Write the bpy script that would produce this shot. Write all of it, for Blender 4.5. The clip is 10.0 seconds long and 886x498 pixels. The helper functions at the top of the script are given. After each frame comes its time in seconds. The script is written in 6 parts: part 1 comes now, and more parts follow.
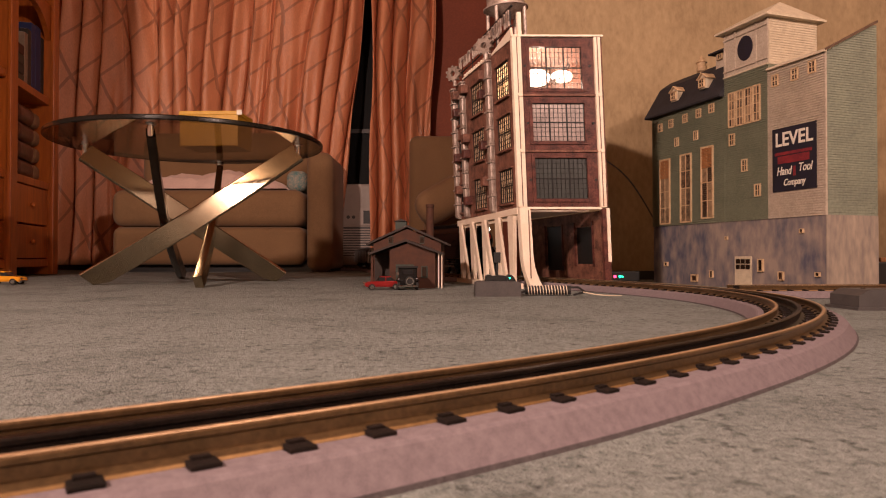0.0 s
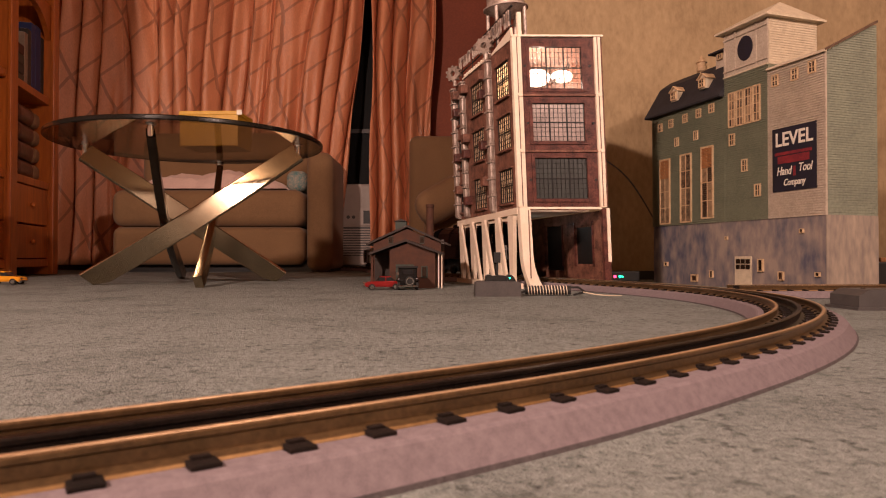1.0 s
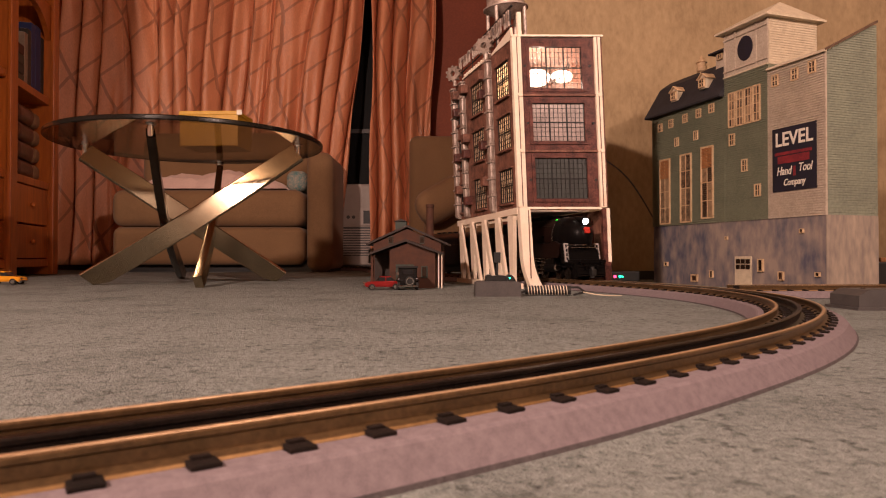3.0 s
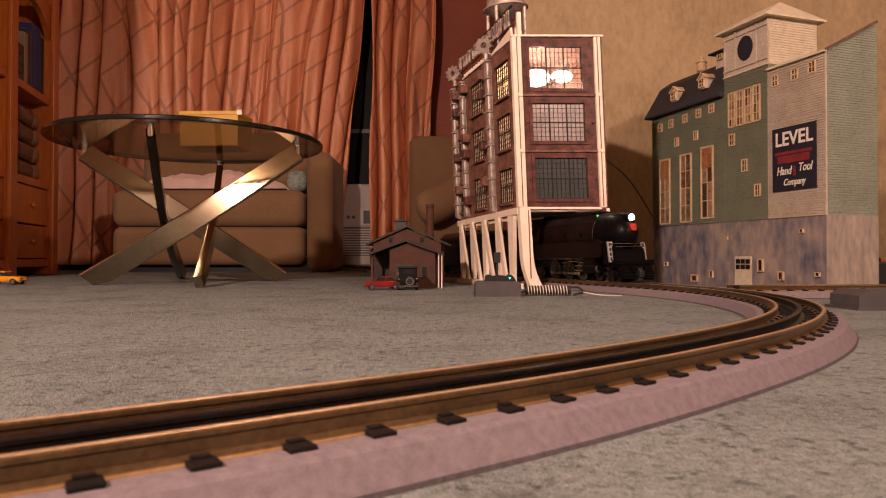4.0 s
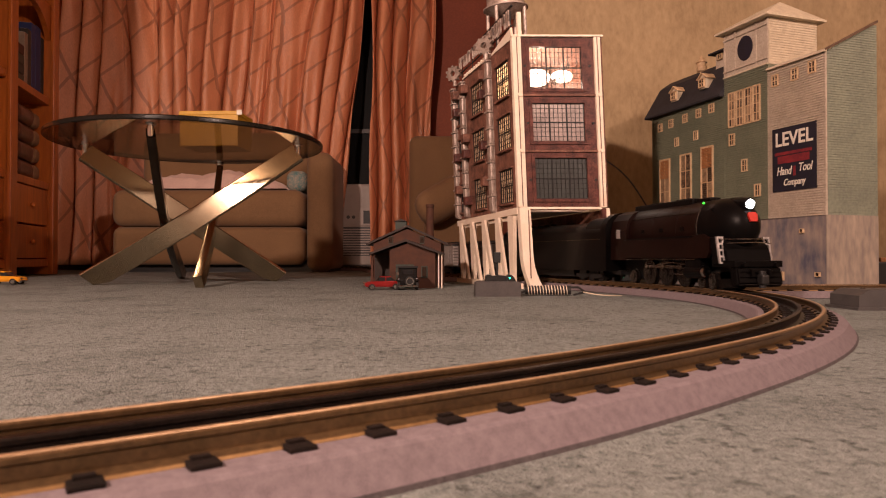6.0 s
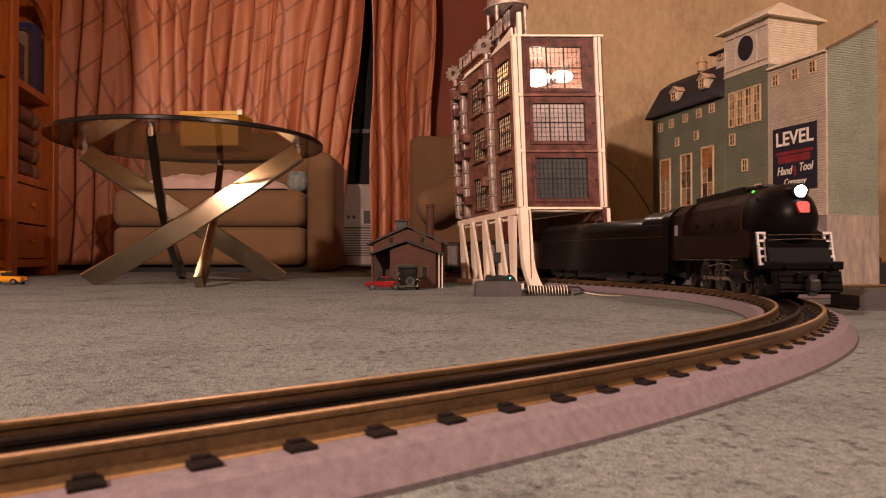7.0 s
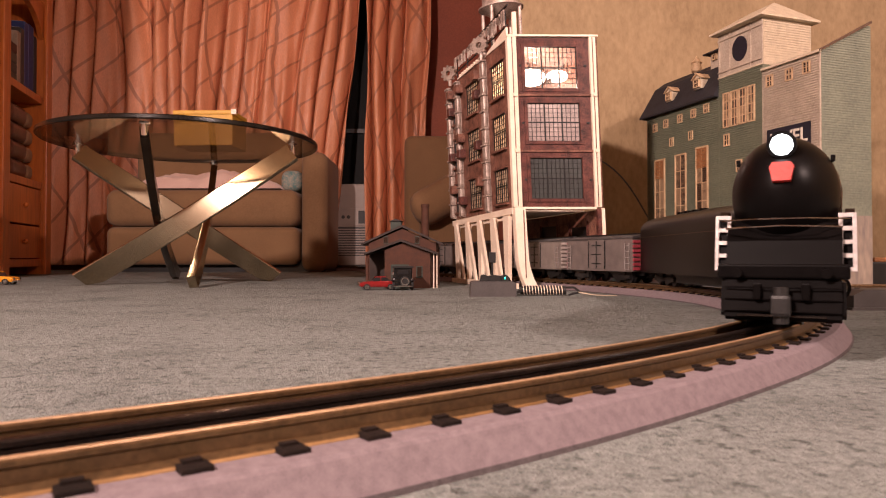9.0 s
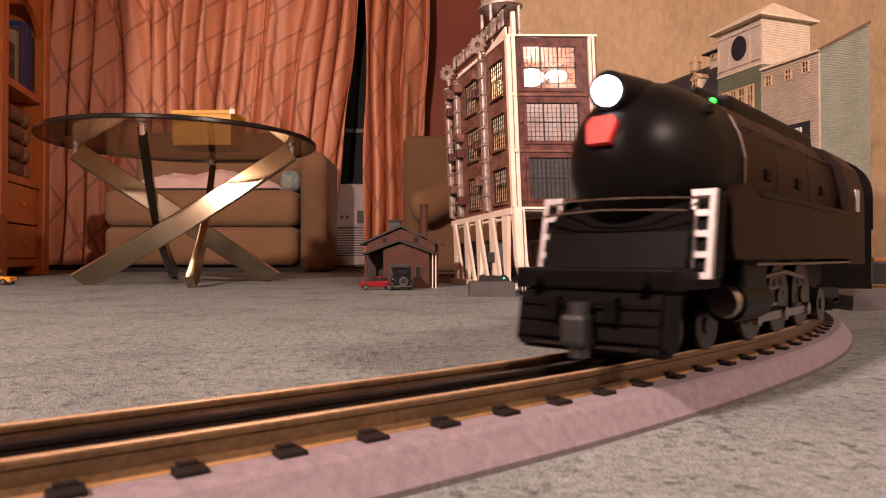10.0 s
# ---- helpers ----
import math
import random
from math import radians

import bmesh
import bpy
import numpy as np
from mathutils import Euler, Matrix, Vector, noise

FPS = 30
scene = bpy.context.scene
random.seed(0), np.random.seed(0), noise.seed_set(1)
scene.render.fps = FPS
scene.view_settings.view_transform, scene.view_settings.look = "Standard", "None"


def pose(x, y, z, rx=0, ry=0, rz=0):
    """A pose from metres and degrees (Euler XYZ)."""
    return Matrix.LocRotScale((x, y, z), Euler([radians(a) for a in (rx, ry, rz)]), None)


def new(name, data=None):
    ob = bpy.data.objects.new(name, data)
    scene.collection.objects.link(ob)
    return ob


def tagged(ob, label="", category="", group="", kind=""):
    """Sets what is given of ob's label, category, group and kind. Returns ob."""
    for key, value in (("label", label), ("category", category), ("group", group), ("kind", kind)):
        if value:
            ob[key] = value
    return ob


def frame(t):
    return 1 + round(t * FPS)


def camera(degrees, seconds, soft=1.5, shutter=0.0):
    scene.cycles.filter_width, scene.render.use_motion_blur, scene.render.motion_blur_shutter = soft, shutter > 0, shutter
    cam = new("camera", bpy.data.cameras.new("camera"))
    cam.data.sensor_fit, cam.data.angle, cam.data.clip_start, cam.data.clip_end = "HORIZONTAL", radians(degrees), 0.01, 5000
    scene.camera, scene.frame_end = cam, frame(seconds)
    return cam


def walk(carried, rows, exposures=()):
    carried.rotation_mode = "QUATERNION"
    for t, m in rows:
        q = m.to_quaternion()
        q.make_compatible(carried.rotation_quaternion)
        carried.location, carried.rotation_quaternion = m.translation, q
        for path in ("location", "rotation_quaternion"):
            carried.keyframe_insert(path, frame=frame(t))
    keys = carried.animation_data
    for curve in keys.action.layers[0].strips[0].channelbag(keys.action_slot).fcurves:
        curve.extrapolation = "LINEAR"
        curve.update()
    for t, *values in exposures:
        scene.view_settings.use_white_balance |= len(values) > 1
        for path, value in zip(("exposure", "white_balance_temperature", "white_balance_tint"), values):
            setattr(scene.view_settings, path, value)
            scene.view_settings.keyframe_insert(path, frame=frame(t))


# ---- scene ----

# ---------- camera ----------
EYE = (0.0, 0.0, 0.0583)
cam = camera(67.4, 10.0, soft=1.1, shutter=0.5)
cam.data.dof.use_dof = True
cam.data.dof.focus_distance, cam.data.dof.aperture_fstop = 1.35, 34.0


def aim(yaw, forward):
    return pose(0, forward, EYE[2], 90.717, 0, -yaw)


walk(cam, [(0, aim(0, 0)), (6.6, aim(0, 0)), (7.0, aim(-0.03, 0)), (7.5, aim(0.08, 0)), (8.0, aim(0.22, 0.0006)),
           (8.5, aim(0.34, 0.0014)), (9.0, aim(0.42, 0.0022)), (9.5, aim(0.47, 0.0032)), (10.0, aim(0.52, 0.0042))],
     [(0, 0.03, 6000, 10), (6.8, 0.03, 6000, 10), (7.4, 0.09, 5950, 10), (8.0, 0.19, 5820, 10), (8.5, 0.32, 5660, 10), (9.0, 0.46, 5560, 10), (10.0, 0.48, 5560, 10)])

# ---------- light ----------
world = bpy.data.worlds.new("room_air")
scene.world = world
world.use_nodes = True
world.node_tree.nodes["Background"].inputs[0].default_value = (1.0, 0.78, 0.58, 1)
world.node_tree.nodes["Background"].inputs[1].default_value = 0.005
WARM = (1.0, 0.655, 0.495)


def point_lamp(name, p, radius, watts, color=WARM):
    data = bpy.data.lights.new(name, "POINT")
    data.shadow_soft_size, data.energy, data.color = radius, watts, color
    ob = new(name, data)
    ob.location = p
    return ob


# two added lamps out of view stand in for the room's light
point_lamp("added_lamp_light", (-0.85, -0.50, 1.00), 0.05, 192)
point_lamp("added_lamp_light", (1.05, -0.60, 1.00), 0.05, 106)
point_lamp("elevator_bulb_light", (0.185, 1.30, 0.405), 0.008, 1.7, (1.0, 0.80, 0.60))

# ---------- materials ----------


def shade(name, col, col2=None, rough=0.6, metal=0.0, scale=30.0, fine=400.0, mix=0.5, bump=0.15, depth=0.001, stretch=(1, 1, 1),
          emit=None, island=0.0, spec=0.5, sheen=0.0, piece=0.0):
    """Two-scale noisy paint, wood, cloth, stone or metal."""
    m = bpy.data.materials.new(name)
    m.use_nodes = True
    nt = m.node_tree
    N, L = nt.nodes, nt.links
    b = N["Principled BSDF"]
    b.inputs["Roughness"].default_value, b.inputs["Metallic"].default_value = rough, metal
    b.inputs["Specular IOR Level"].default_value = spec
    b.inputs["Sheen Weight"].default_value = sheen
    col2 = col2 or tuple(c * 0.72 for c in col)
    tc = N.new("ShaderNodeTexCoord")
    mp = N.new("ShaderNodeMapping")
    mp.inputs["Scale"].default_value = stretch
    L.new(tc.outputs["Object"], mp.inputs[0])
    big, small = N.new("ShaderNodeTexNoise"), N.new("ShaderNodeTexNoise")
    big.inputs["Scale"].default_value, small.inputs["Scale"].default_value = scale, fine
    big.inputs["Detail"].default_value, small.inputs["Detail"].default_value = 5, 3
    L.new(mp.outputs[0], big.inputs[0])
    L.new(mp.outputs[0], small.inputs[0])
    add = N.new("ShaderNodeMath")
    add.operation = "ADD"
    L.new(big.outputs["Fac"], add.inputs[0])
    L.new(small.outputs["Fac"], add.inputs[1])
    last = add.outputs[0]
    if island or piece:
        src = N.new("ShaderNodeNewGeometry").outputs["Random Per Island"] if island else N.new("ShaderNodeObjectInfo").outputs["Random"]
        k = N.new("ShaderNodeMath")
        k.operation = "MULTIPLY_ADD"
        L.new(src, k.inputs[0])
        k.inputs[1].default_value = island or piece
        L.new(last, k.inputs[2])
        last = k.outputs[0]
    ramp = N.new("ShaderNodeMapRange")
    ramp.inputs["From Min"].default_value, ramp.inputs["From Max"].default_value = 1.0 + 0.5 * piece - 0.5 * mix, 1.0 + 0.5 * piece + 0.5 * mix
    L.new(last, ramp.inputs[0])
    mixer = N.new("ShaderNodeMix")
    mixer.data_type = "RGBA"
    mixer.inputs[6].default_value, mixer.inputs[7].default_value = (*col2, 1), (*col, 1)
    L.new(ramp.outputs[0], mixer.inputs[0])
    L.new(mixer.outputs[2], b.inputs["Base Color"])
    if bump:
        bp = N.new("ShaderNodeBump")
        bp.inputs["Strength"].default_value, bp.inputs["Distance"].default_value = bump, depth
        L.new(last, bp.inputs["Height"])
        L.new(bp.outputs[0], b.inputs["Normal"])
    if emit:
        b.inputs["Emission Color"].default_value = (*emit[0], 1)
        b.inputs["Emission Strength"].default_value = emit[1]
    return m


def clear_glass(name, tint, rough=0.02, ior=4.0):
    m = bpy.data.materials.new(name)
    m.use_nodes = True
    nt = m.node_tree
    N, L = nt.nodes, nt.links
    N.remove(N["Principled BSDF"])
    t, g, x = N.new("ShaderNodeBsdfTransparent"), N.new("ShaderNodeBsdfGlossy"), N.new("ShaderNodeMixShader")
    lw, fr = N.new("ShaderNodeLayerWeight"), N.new("ShaderNodeMath")
    fr.operation, fr.inputs[1].default_value = "POWER", ior
    L.new(lw.outputs["Facing"], fr.inputs[0])
    t.inputs[0].default_value = (*tint, 1)
    g.inputs["Roughness"].default_value = rough
    L.new(fr.outputs[0], x.inputs[0])
    L.new(t.outputs[0], x.inputs[1])
    L.new(g.outputs[0], x.inputs[2])
    L.new(x.outputs[0], N["Material Output"].inputs[0])
    return m


CARPET = shade("grey_green_carpet", (0.37, 0.405, 0.385), (0.12, 0.131, 0.126), 1.0, scale=260, fine=900, mix=0.9, bump=0.9, depth=0.003, spec=0.0)


def flecks(m, scale, low, high, strength):
    """Sparse dark specks over a cloth."""
    N, L = m.node_tree.nodes, m.node_tree.links
    under = N["Principled BSDF"].inputs["Base Color"].links[0].from_socket
    tc = [n for n in N if n.bl_idname == "ShaderNodeTexCoord"][0]
    n, r, over = N.new("ShaderNodeTexNoise"), N.new("ShaderNodeMapRange"), N.new("ShaderNodeMix")
    n.inputs["Scale"].default_value, n.inputs["Detail"].default_value, n.inputs["Roughness"].default_value = scale, 8, 0.7
    L.new(tc.outputs["Object"], n.inputs[0])
    r.inputs["From Min"].default_value, r.inputs["From Max"].default_value, r.inputs["To Max"].default_value = low, high, strength
    L.new(n.outputs["Fac"], r.inputs[0])
    over.data_type = "RGBA"
    over.inputs[7].default_value = (0.02, 0.02, 0.02, 1)
    L.new(r.outputs[0], over.inputs[0])
    L.new(under, over.inputs[6])
    L.new(over.outputs[2], N["Principled BSDF"].inputs["Base Color"])


flecks(CARPET, 120.0, 0.535, 0.65, 0.62)
flecks(CARPET, 46.0, 0.58, 0.72, 0.30)
flecks(CARPET, 60.0, 0.60, 0.68, 0.42)
flecks(CARPET, 9.0, 0.48, 0.68, 0.34)
TAN_WALL = shade("olive_tan_wallpaper", (0.43, 0.315, 0.175), (0.25, 0.175, 0.09), 0.8, scale=14, fine=110, mix=0.9, bump=0.3, depth=0.002, stretch=(1.0, 1.0, 0.5))
RED_WALL = shade("red_brown_paint", (0.30, 0.078, 0.036), (0.23, 0.058, 0.028), 0.7, scale=3, fine=150)
# ceiling out of view, darkened to keep bounced light off the far floor
DIM_CEILING = shade("dark_low_bounce_ceiling", (0.20, 0.12, 0.07), (0.14, 0.08, 0.045), 0.7, scale=3, fine=120)
# walls out of view, darkened to cut bounce and deepen reflections in metal
DARK_WALL = shade("dark_low_bounce_wall", (0.16, 0.085, 0.045), (0.10, 0.05, 0.028), 0.55, scale=4, fine=60, stretch=(1, 1, 0.2))
BLACK = shade("matt_black_plastic", (0.012, 0.011, 0.011), (0.006, 0.006, 0.006), 0.5, scale=40, fine=600)
ROADBED = shade("pinkish_grey_roadbed", (0.225, 0.186, 0.200), (0.150, 0.122, 0.133), 0.95, scale=300, fine=2600, mix=0.6, bump=0.2, depth=0.0004, spec=0.1)
ROADBED_EDGE = shade("shaded_roadbed_edge", (0.085, 0.072, 0.075), (0.045, 0.038, 0.040), 0.95, scale=300, fine=1500)
TIE = shade("black_brown_tie", (0.016, 0.010, 0.008), (0.007, 0.005, 0.004), 0.8, spec=0.15, scale=300, fine=1500, piece=0.2)
# darker than the foot: the web's shade is put into this colour
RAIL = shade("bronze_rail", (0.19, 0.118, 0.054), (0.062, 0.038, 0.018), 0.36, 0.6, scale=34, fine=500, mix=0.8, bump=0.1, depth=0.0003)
# wear on the head, plus light from above put into its colour
RAIL_HEAD = shade("worn_lit_rail_head", (0.52, 0.35, 0.20), (0.32, 0.21, 0.115), 0.42, 0.4, scale=40, fine=500, mix=0.8, bump=0)
# lighter copy of the rail bronze: light on the foot painted in
RAIL_FOOT = shade("lit_bronze_foot", (0.40, 0.24, 0.095), (0.20, 0.115, 0.045), 0.40, 0.5, scale=40, fine=500, mix=0.8, bump=0.1, depth=0.0003)
RAIL_BLACK = shade("blackened_rail", (0.030, 0.022, 0.018), (0.012, 0.009, 0.008), 0.35, 0.6, scale=60, fine=800)
LOCO = shade("black_engine_paint", (0.0050, 0.0042, 0.0042), (0.0026, 0.0022, 0.0022), 0.36, 0.0, scale=60, fine=900, bump=0.05, depth=0.0002, spec=0.07)
TENDER_PAINT = shade("satin_black_tender_paint", (0.0050, 0.0042, 0.0042), (0.0026, 0.0022, 0.0022), 0.28, 0.0, scale=60, fine=900, bump=0.05, depth=0.0002, spec=0.18)
LOCO_MATT = shade("matt_black_engine_paint", (0.0050, 0.0042, 0.0042), (0.0026, 0.0022, 0.0022), 0.45, 0.0, scale=60, fine=900, bump=0.05, depth=0.0002, spec=0.04)
WHEEL = shade("oily_dark_wheel_metal", (0.055, 0.044, 0.038), (0.020, 0.016, 0.014), 0.26, 0.8, scale=80, fine=900)
LOCO_BROWN = shade("dark_tuscan_engine_paint", (0.012, 0.0046, 0.0034), (0.007, 0.0027, 0.002), 0.42, 0.0, scale=60, fine=900, bump=0.05, depth=0.0002, spec=0.09)
STEEL = shade("bare_steel", (0.42, 0.38, 0.34), (0.24, 0.215, 0.195), 0.22, 1.0, scale=80, fine=900)
LADDER = shade("silver_painted_ladder", (0.42, 0.39, 0.38), (0.28, 0.26, 0.25), 0.45, 0.3, scale=200, fine=1200)
RED_PLATE = shade("red_keystone_plate", (0.48, 0.022, 0.010), (0.36, 0.016, 0.008), 0.45)
HEADLIGHT = shade("lit_headlight_lens", (1, 0.95, 0.9), rough=0.2, emit=((1.0, 0.93, 0.84), 14.0), bump=0)
GREEN_LED = shade("green_marker_light", (0.1, 0.8, 0.1), rough=0.3, emit=((0.06, 1.0, 0.03), 2.5), bump=0)
RED_LED = shade("red_signal_light", (0.8, 0.05, 0.08), rough=0.3, emit=((1.0, 0.06, 0.14), 4.0), bump=0)
CYAN_LED = shade("green_signal_light", (0.1, 0.8, 0.6), rough=0.3, emit=((0.05, 0.95, 0.45), 3.0), bump=0)

# ---------- building helpers ----------


def box(bm, x0, x1, y0, y1, z0, z1, bevel=0.0):
    r = bmesh.ops.create_cube(bm, size=1.0)
    vs = r["verts"]
    for v in vs:
        v.co = Vector((x0 + (x1 - x0) * (v.co.x + 0.5), y0 + (y1 - y0) * (v.co.y + 0.5), z0 + (z1 - z0) * (v.co.z + 0.5)))
    if bevel:
        es = list({e for v in vs for e in v.link_edges})
        bmesh.ops.bevel(bm, geom=es, offset=bevel, segments=2, profile=0.6, affect="EDGES", clamp_overlap=True)
    return vs


def rod(bm, p, q, r0, r1=None, seg=12, caps=True):
    """A round bar from p to q."""
    r1 = r0 if r1 is None else r1
    p, q = Vector(p), Vector(q)
    d = q - p
    m = Matrix.Translation((p + q) / 2) @ d.to_track_quat("Z", "Y").to_matrix().to_4x4()
    bmesh.ops.create_cone(bm, cap_ends=caps, segments=seg, radius1=r0, radius2=r1, depth=d.length, matrix=m)


def beam(bm, p, q, wide, thick, up=(0, 0, 1)):
    """A flat bar from p to q, wide across up x direction, thick along up."""
    p, q, up = Vector(p), Vector(q), Vector(up)
    d = (q - p).normalized()
    a = d.cross(up).normalized()
    b = a.cross(d).normalized()
    vs = []
    for c in (p, q):
        for s, t in ((-1, -1), (1, -1), (1, 1), (-1, 1)):
            vs.append(bm.verts.new(c + a * (s * wide / 2) + b * (t * thick / 2)))
    for f in ((3, 2, 1, 0), (4, 5, 6, 7), (0, 1, 5, 4), (1, 2, 6, 5), (2, 3, 7, 6), (3, 0, 4, 7)):
        bm.faces.new([vs[i] for i in f])


def prism(bm, outline, depth, m=Matrix()):
    """An outline in x, z, extruded along y from 0 to depth."""
    a = [bm.verts.new(m @ Vector((x, 0, z))) for x, z in outline]
    b = [bm.verts.new(m @ Vector((x, depth, z))) for x, z in outline]
    n = len(a)
    bm.faces.new(a)
    bm.faces.new(b[::-1])
    for i in range(n):
        bm.faces.new((a[i], b[i], b[(i + 1) % n], a[(i + 1) % n]))


def lathe(bm, profile, m=Matrix(), seg=32, squash=1.0):
    """A profile of (radius, height) turned round z."""
    rings = []
    for r, h in profile:
        rings.append([bm.verts.new(m @ Vector((r * math.cos(2 * math.pi * i / seg), squash * r * math.sin(2 * math.pi * i / seg), h))) for i in range(seg)])
    for a, b in zip(rings, rings[1:]):
        for i in range(seg):
            bm.faces.new((a[i], a[(i + 1) % seg], b[(i + 1) % seg], b[i]))
    if profile[0] == profile[-1]:
        return
    for ring in (rings[0][::-1], rings[-1]):
        if (ring[0].co - ring[seg // 2].co).length > 1e-5:
            bm.faces.new(ring)


def sweep(bm, line, section):
    """A closed section (side, up) carried along a line of (point, sideways)."""
    rings = [[bm.verts.new((p[0] + n[0] * s, p[1] + n[1] * s, p[2] + u)) for s, u in section] for p, n in line]
    k = len(section)
    for a, b in zip(rings, rings[1:]):
        for i in range(k):
            bm.faces.new((a[i], a[(i + 1) % k], b[(i + 1) % k], b[i]))
    bm.faces.new(rings[0][::-1])
    bm.faces.new(rings[-1])


def tube(bm, pts, r, seg=6):
    for a, b in zip(pts, pts[1:]):
        rod(bm, a, b, r, seg=seg)


def part(name, bm, material, parent=None, label="", m=None, smooth=False):
    """One mesh object out of a bmesh, under a thing or a part."""
    if m is not None:
        bmesh.ops.transform(bm, matrix=m, verts=bm.verts)
    bmesh.ops.remove_doubles(bm, verts=bm.verts, dist=1e-6)
    bmesh.ops.recalc_face_normals(bm, faces=bm.faces)
    data = bpy.data.meshes.new(name)
    bm.to_mesh(data)
    bm.free()
    data.materials.append(material)
    if smooth:
        data.polygons.foreach_set("use_smooth", [True] * len(data.polygons))
        data.set_sharp_from_angle(angle=radians(38))
    ob = new(name, data)
    ob.parent = parent
    if label:
        tagged(ob, label)
    return ob


def pbox(name, material, parent, x0, x1, y0, y1, z0, z1, bevel=0.0, label="", m=None):
    bm = bmesh.new()
    box(bm, x0, x1, y0, y1, z0, z1, bevel)
    return part(name, bm, material, parent, label, m)


def piece(name, mesh, parent, m):
    ob = new(name, mesh)
    ob.parent = parent
    ob.matrix_basis = m
    return ob


def thing(name, m, label, category, group=""):
    ob = new(name)
    ob.empty_display_size = 0.02
    ob.matrix_world = m
    return tagged(ob, label, category, group)


def setting(ob, label=""):
    return tagged(ob, label, kind="structure")


# ---------- room ----------
def room():
    setting(pbox("floor", CARPET, None, -2.2, 2.4, -2.2, 3.25, -0.05, 0.0), "grey-green low-pile carpet with dark flecks")
    setting(pbox("ceiling", DIM_CEILING, None, -2.2, 2.4, -2.2, 3.25, 2.42, 2.5), "unseen ceiling, made dark to cut bounced light")
    setting(pbox("wall_west", DARK_WALL, None, -2.3, -2.2, -2.2, 3.25, 0, 2.42), "unseen side wall, made dark to cut bounced light")
    setting(pbox("wall_east", TAN_WALL, None, 2.4, 2.5, -2.2, 1.75, 0, 2.42), "olive-tan wallpapered side wall")
    setting(pbox("wall_south", DARK_WALL, None, -2.2, 2.4, -2.3, -2.2, 0, 2.42), "unseen wall behind the layout, dark for bounce and reflections")
    bm = bmesh.new()
    for x0, x1, z0, z1 in ((-2.2, -0.95, 0, 2.42), (-0.15, 0.22, 0, 2.42), (-0.95, -0.15, 0, 0.08), (-0.95, -0.15, 1.9, 2.42)):
        box(bm, x0, x1, 3.15, 3.25, z0, z1)
    setting(part("wall_north", bm, RED_WALL), "red-brown painted wall with a window")
    setting(pbox("wall_jog", TAN_WALL, None, 0.214, 2.5, 1.75, 1.85, 0.0, 2.42), "olive-tan streaked wallpaper wall")
    setting(pbox("wall_return", RED_WALL, None, 0.22, 0.32, 1.85, 3.25, 0, 2.42), "red-brown painted return wall")
    # black strip painted in where a shaded gap runs below the wallpaper
    setting(pbox("wall_gap_strip", BLACK, None, 0.205, 2.4, 1.738, 1.75, 0, 0.023), "black strip standing for the shaded gap under the wallpaper")


# ---------- route of the track ----------
ROUTE = ((-0.95, 2.985), (-0.62, 2.985), (-0.42, 2.95), (-0.33, 2.86), (-0.285, 2.72), (-0.25, 2.52), (-0.21, 2.30), (-0.155, 2.08), (-0.085, 1.87), (-0.005, 1.71), (0.065, 1.60), (0.125, 1.50), (0.172, 1.40), (0.217, 1.29), (0.262, 1.18),
         (0.306, 1.07), (0.340, 0.96), (0.356, 0.852), (0.352, 0.745), (0.332, 0.644), (0.294, 0.549), (0.242, 0.462), (0.182, 0.386),
         (0.112, 0.315), (0.037, 0.249), (-0.043, 0.189), (-0.125, 0.132), (-0.21, 0.079), (-0.32, 0.02), (-0.45, -0.04))
RAIL_TOP = 0.0179


def smooth_route(ctrl, steps=12):
    c = [np.array(p, float) for p in ctrl]
    out = []
    for i in range(len(c) - 1):
        a, b, d, e = c[max(i - 1, 0)], c[i], c[i + 1], c[min(i + 2, len(c) - 1)]
        for k in range(steps):
            u = k / steps
            out.append(0.5 * (2 * b + (d - a) * u + (2 * a - 5 * b + 4 * d - e) * u * u + (3 * b - a - 3 * d + e) * u ** 3))
    out.append(c[-1])
    return np.array(out)


WAY = smooth_route(ROUTE)
RUN = np.concatenate([[0.0], np.cumsum(np.hypot(*np.diff(WAY, axis=0).T))])
RUN = RUN - RUN[12 * 13] + 1.4725


def along(s, way=WAY, run=RUN):
    return np.array([np.interp(s, run, way[:, 0]), np.interp(s, run, way[:, 1])])


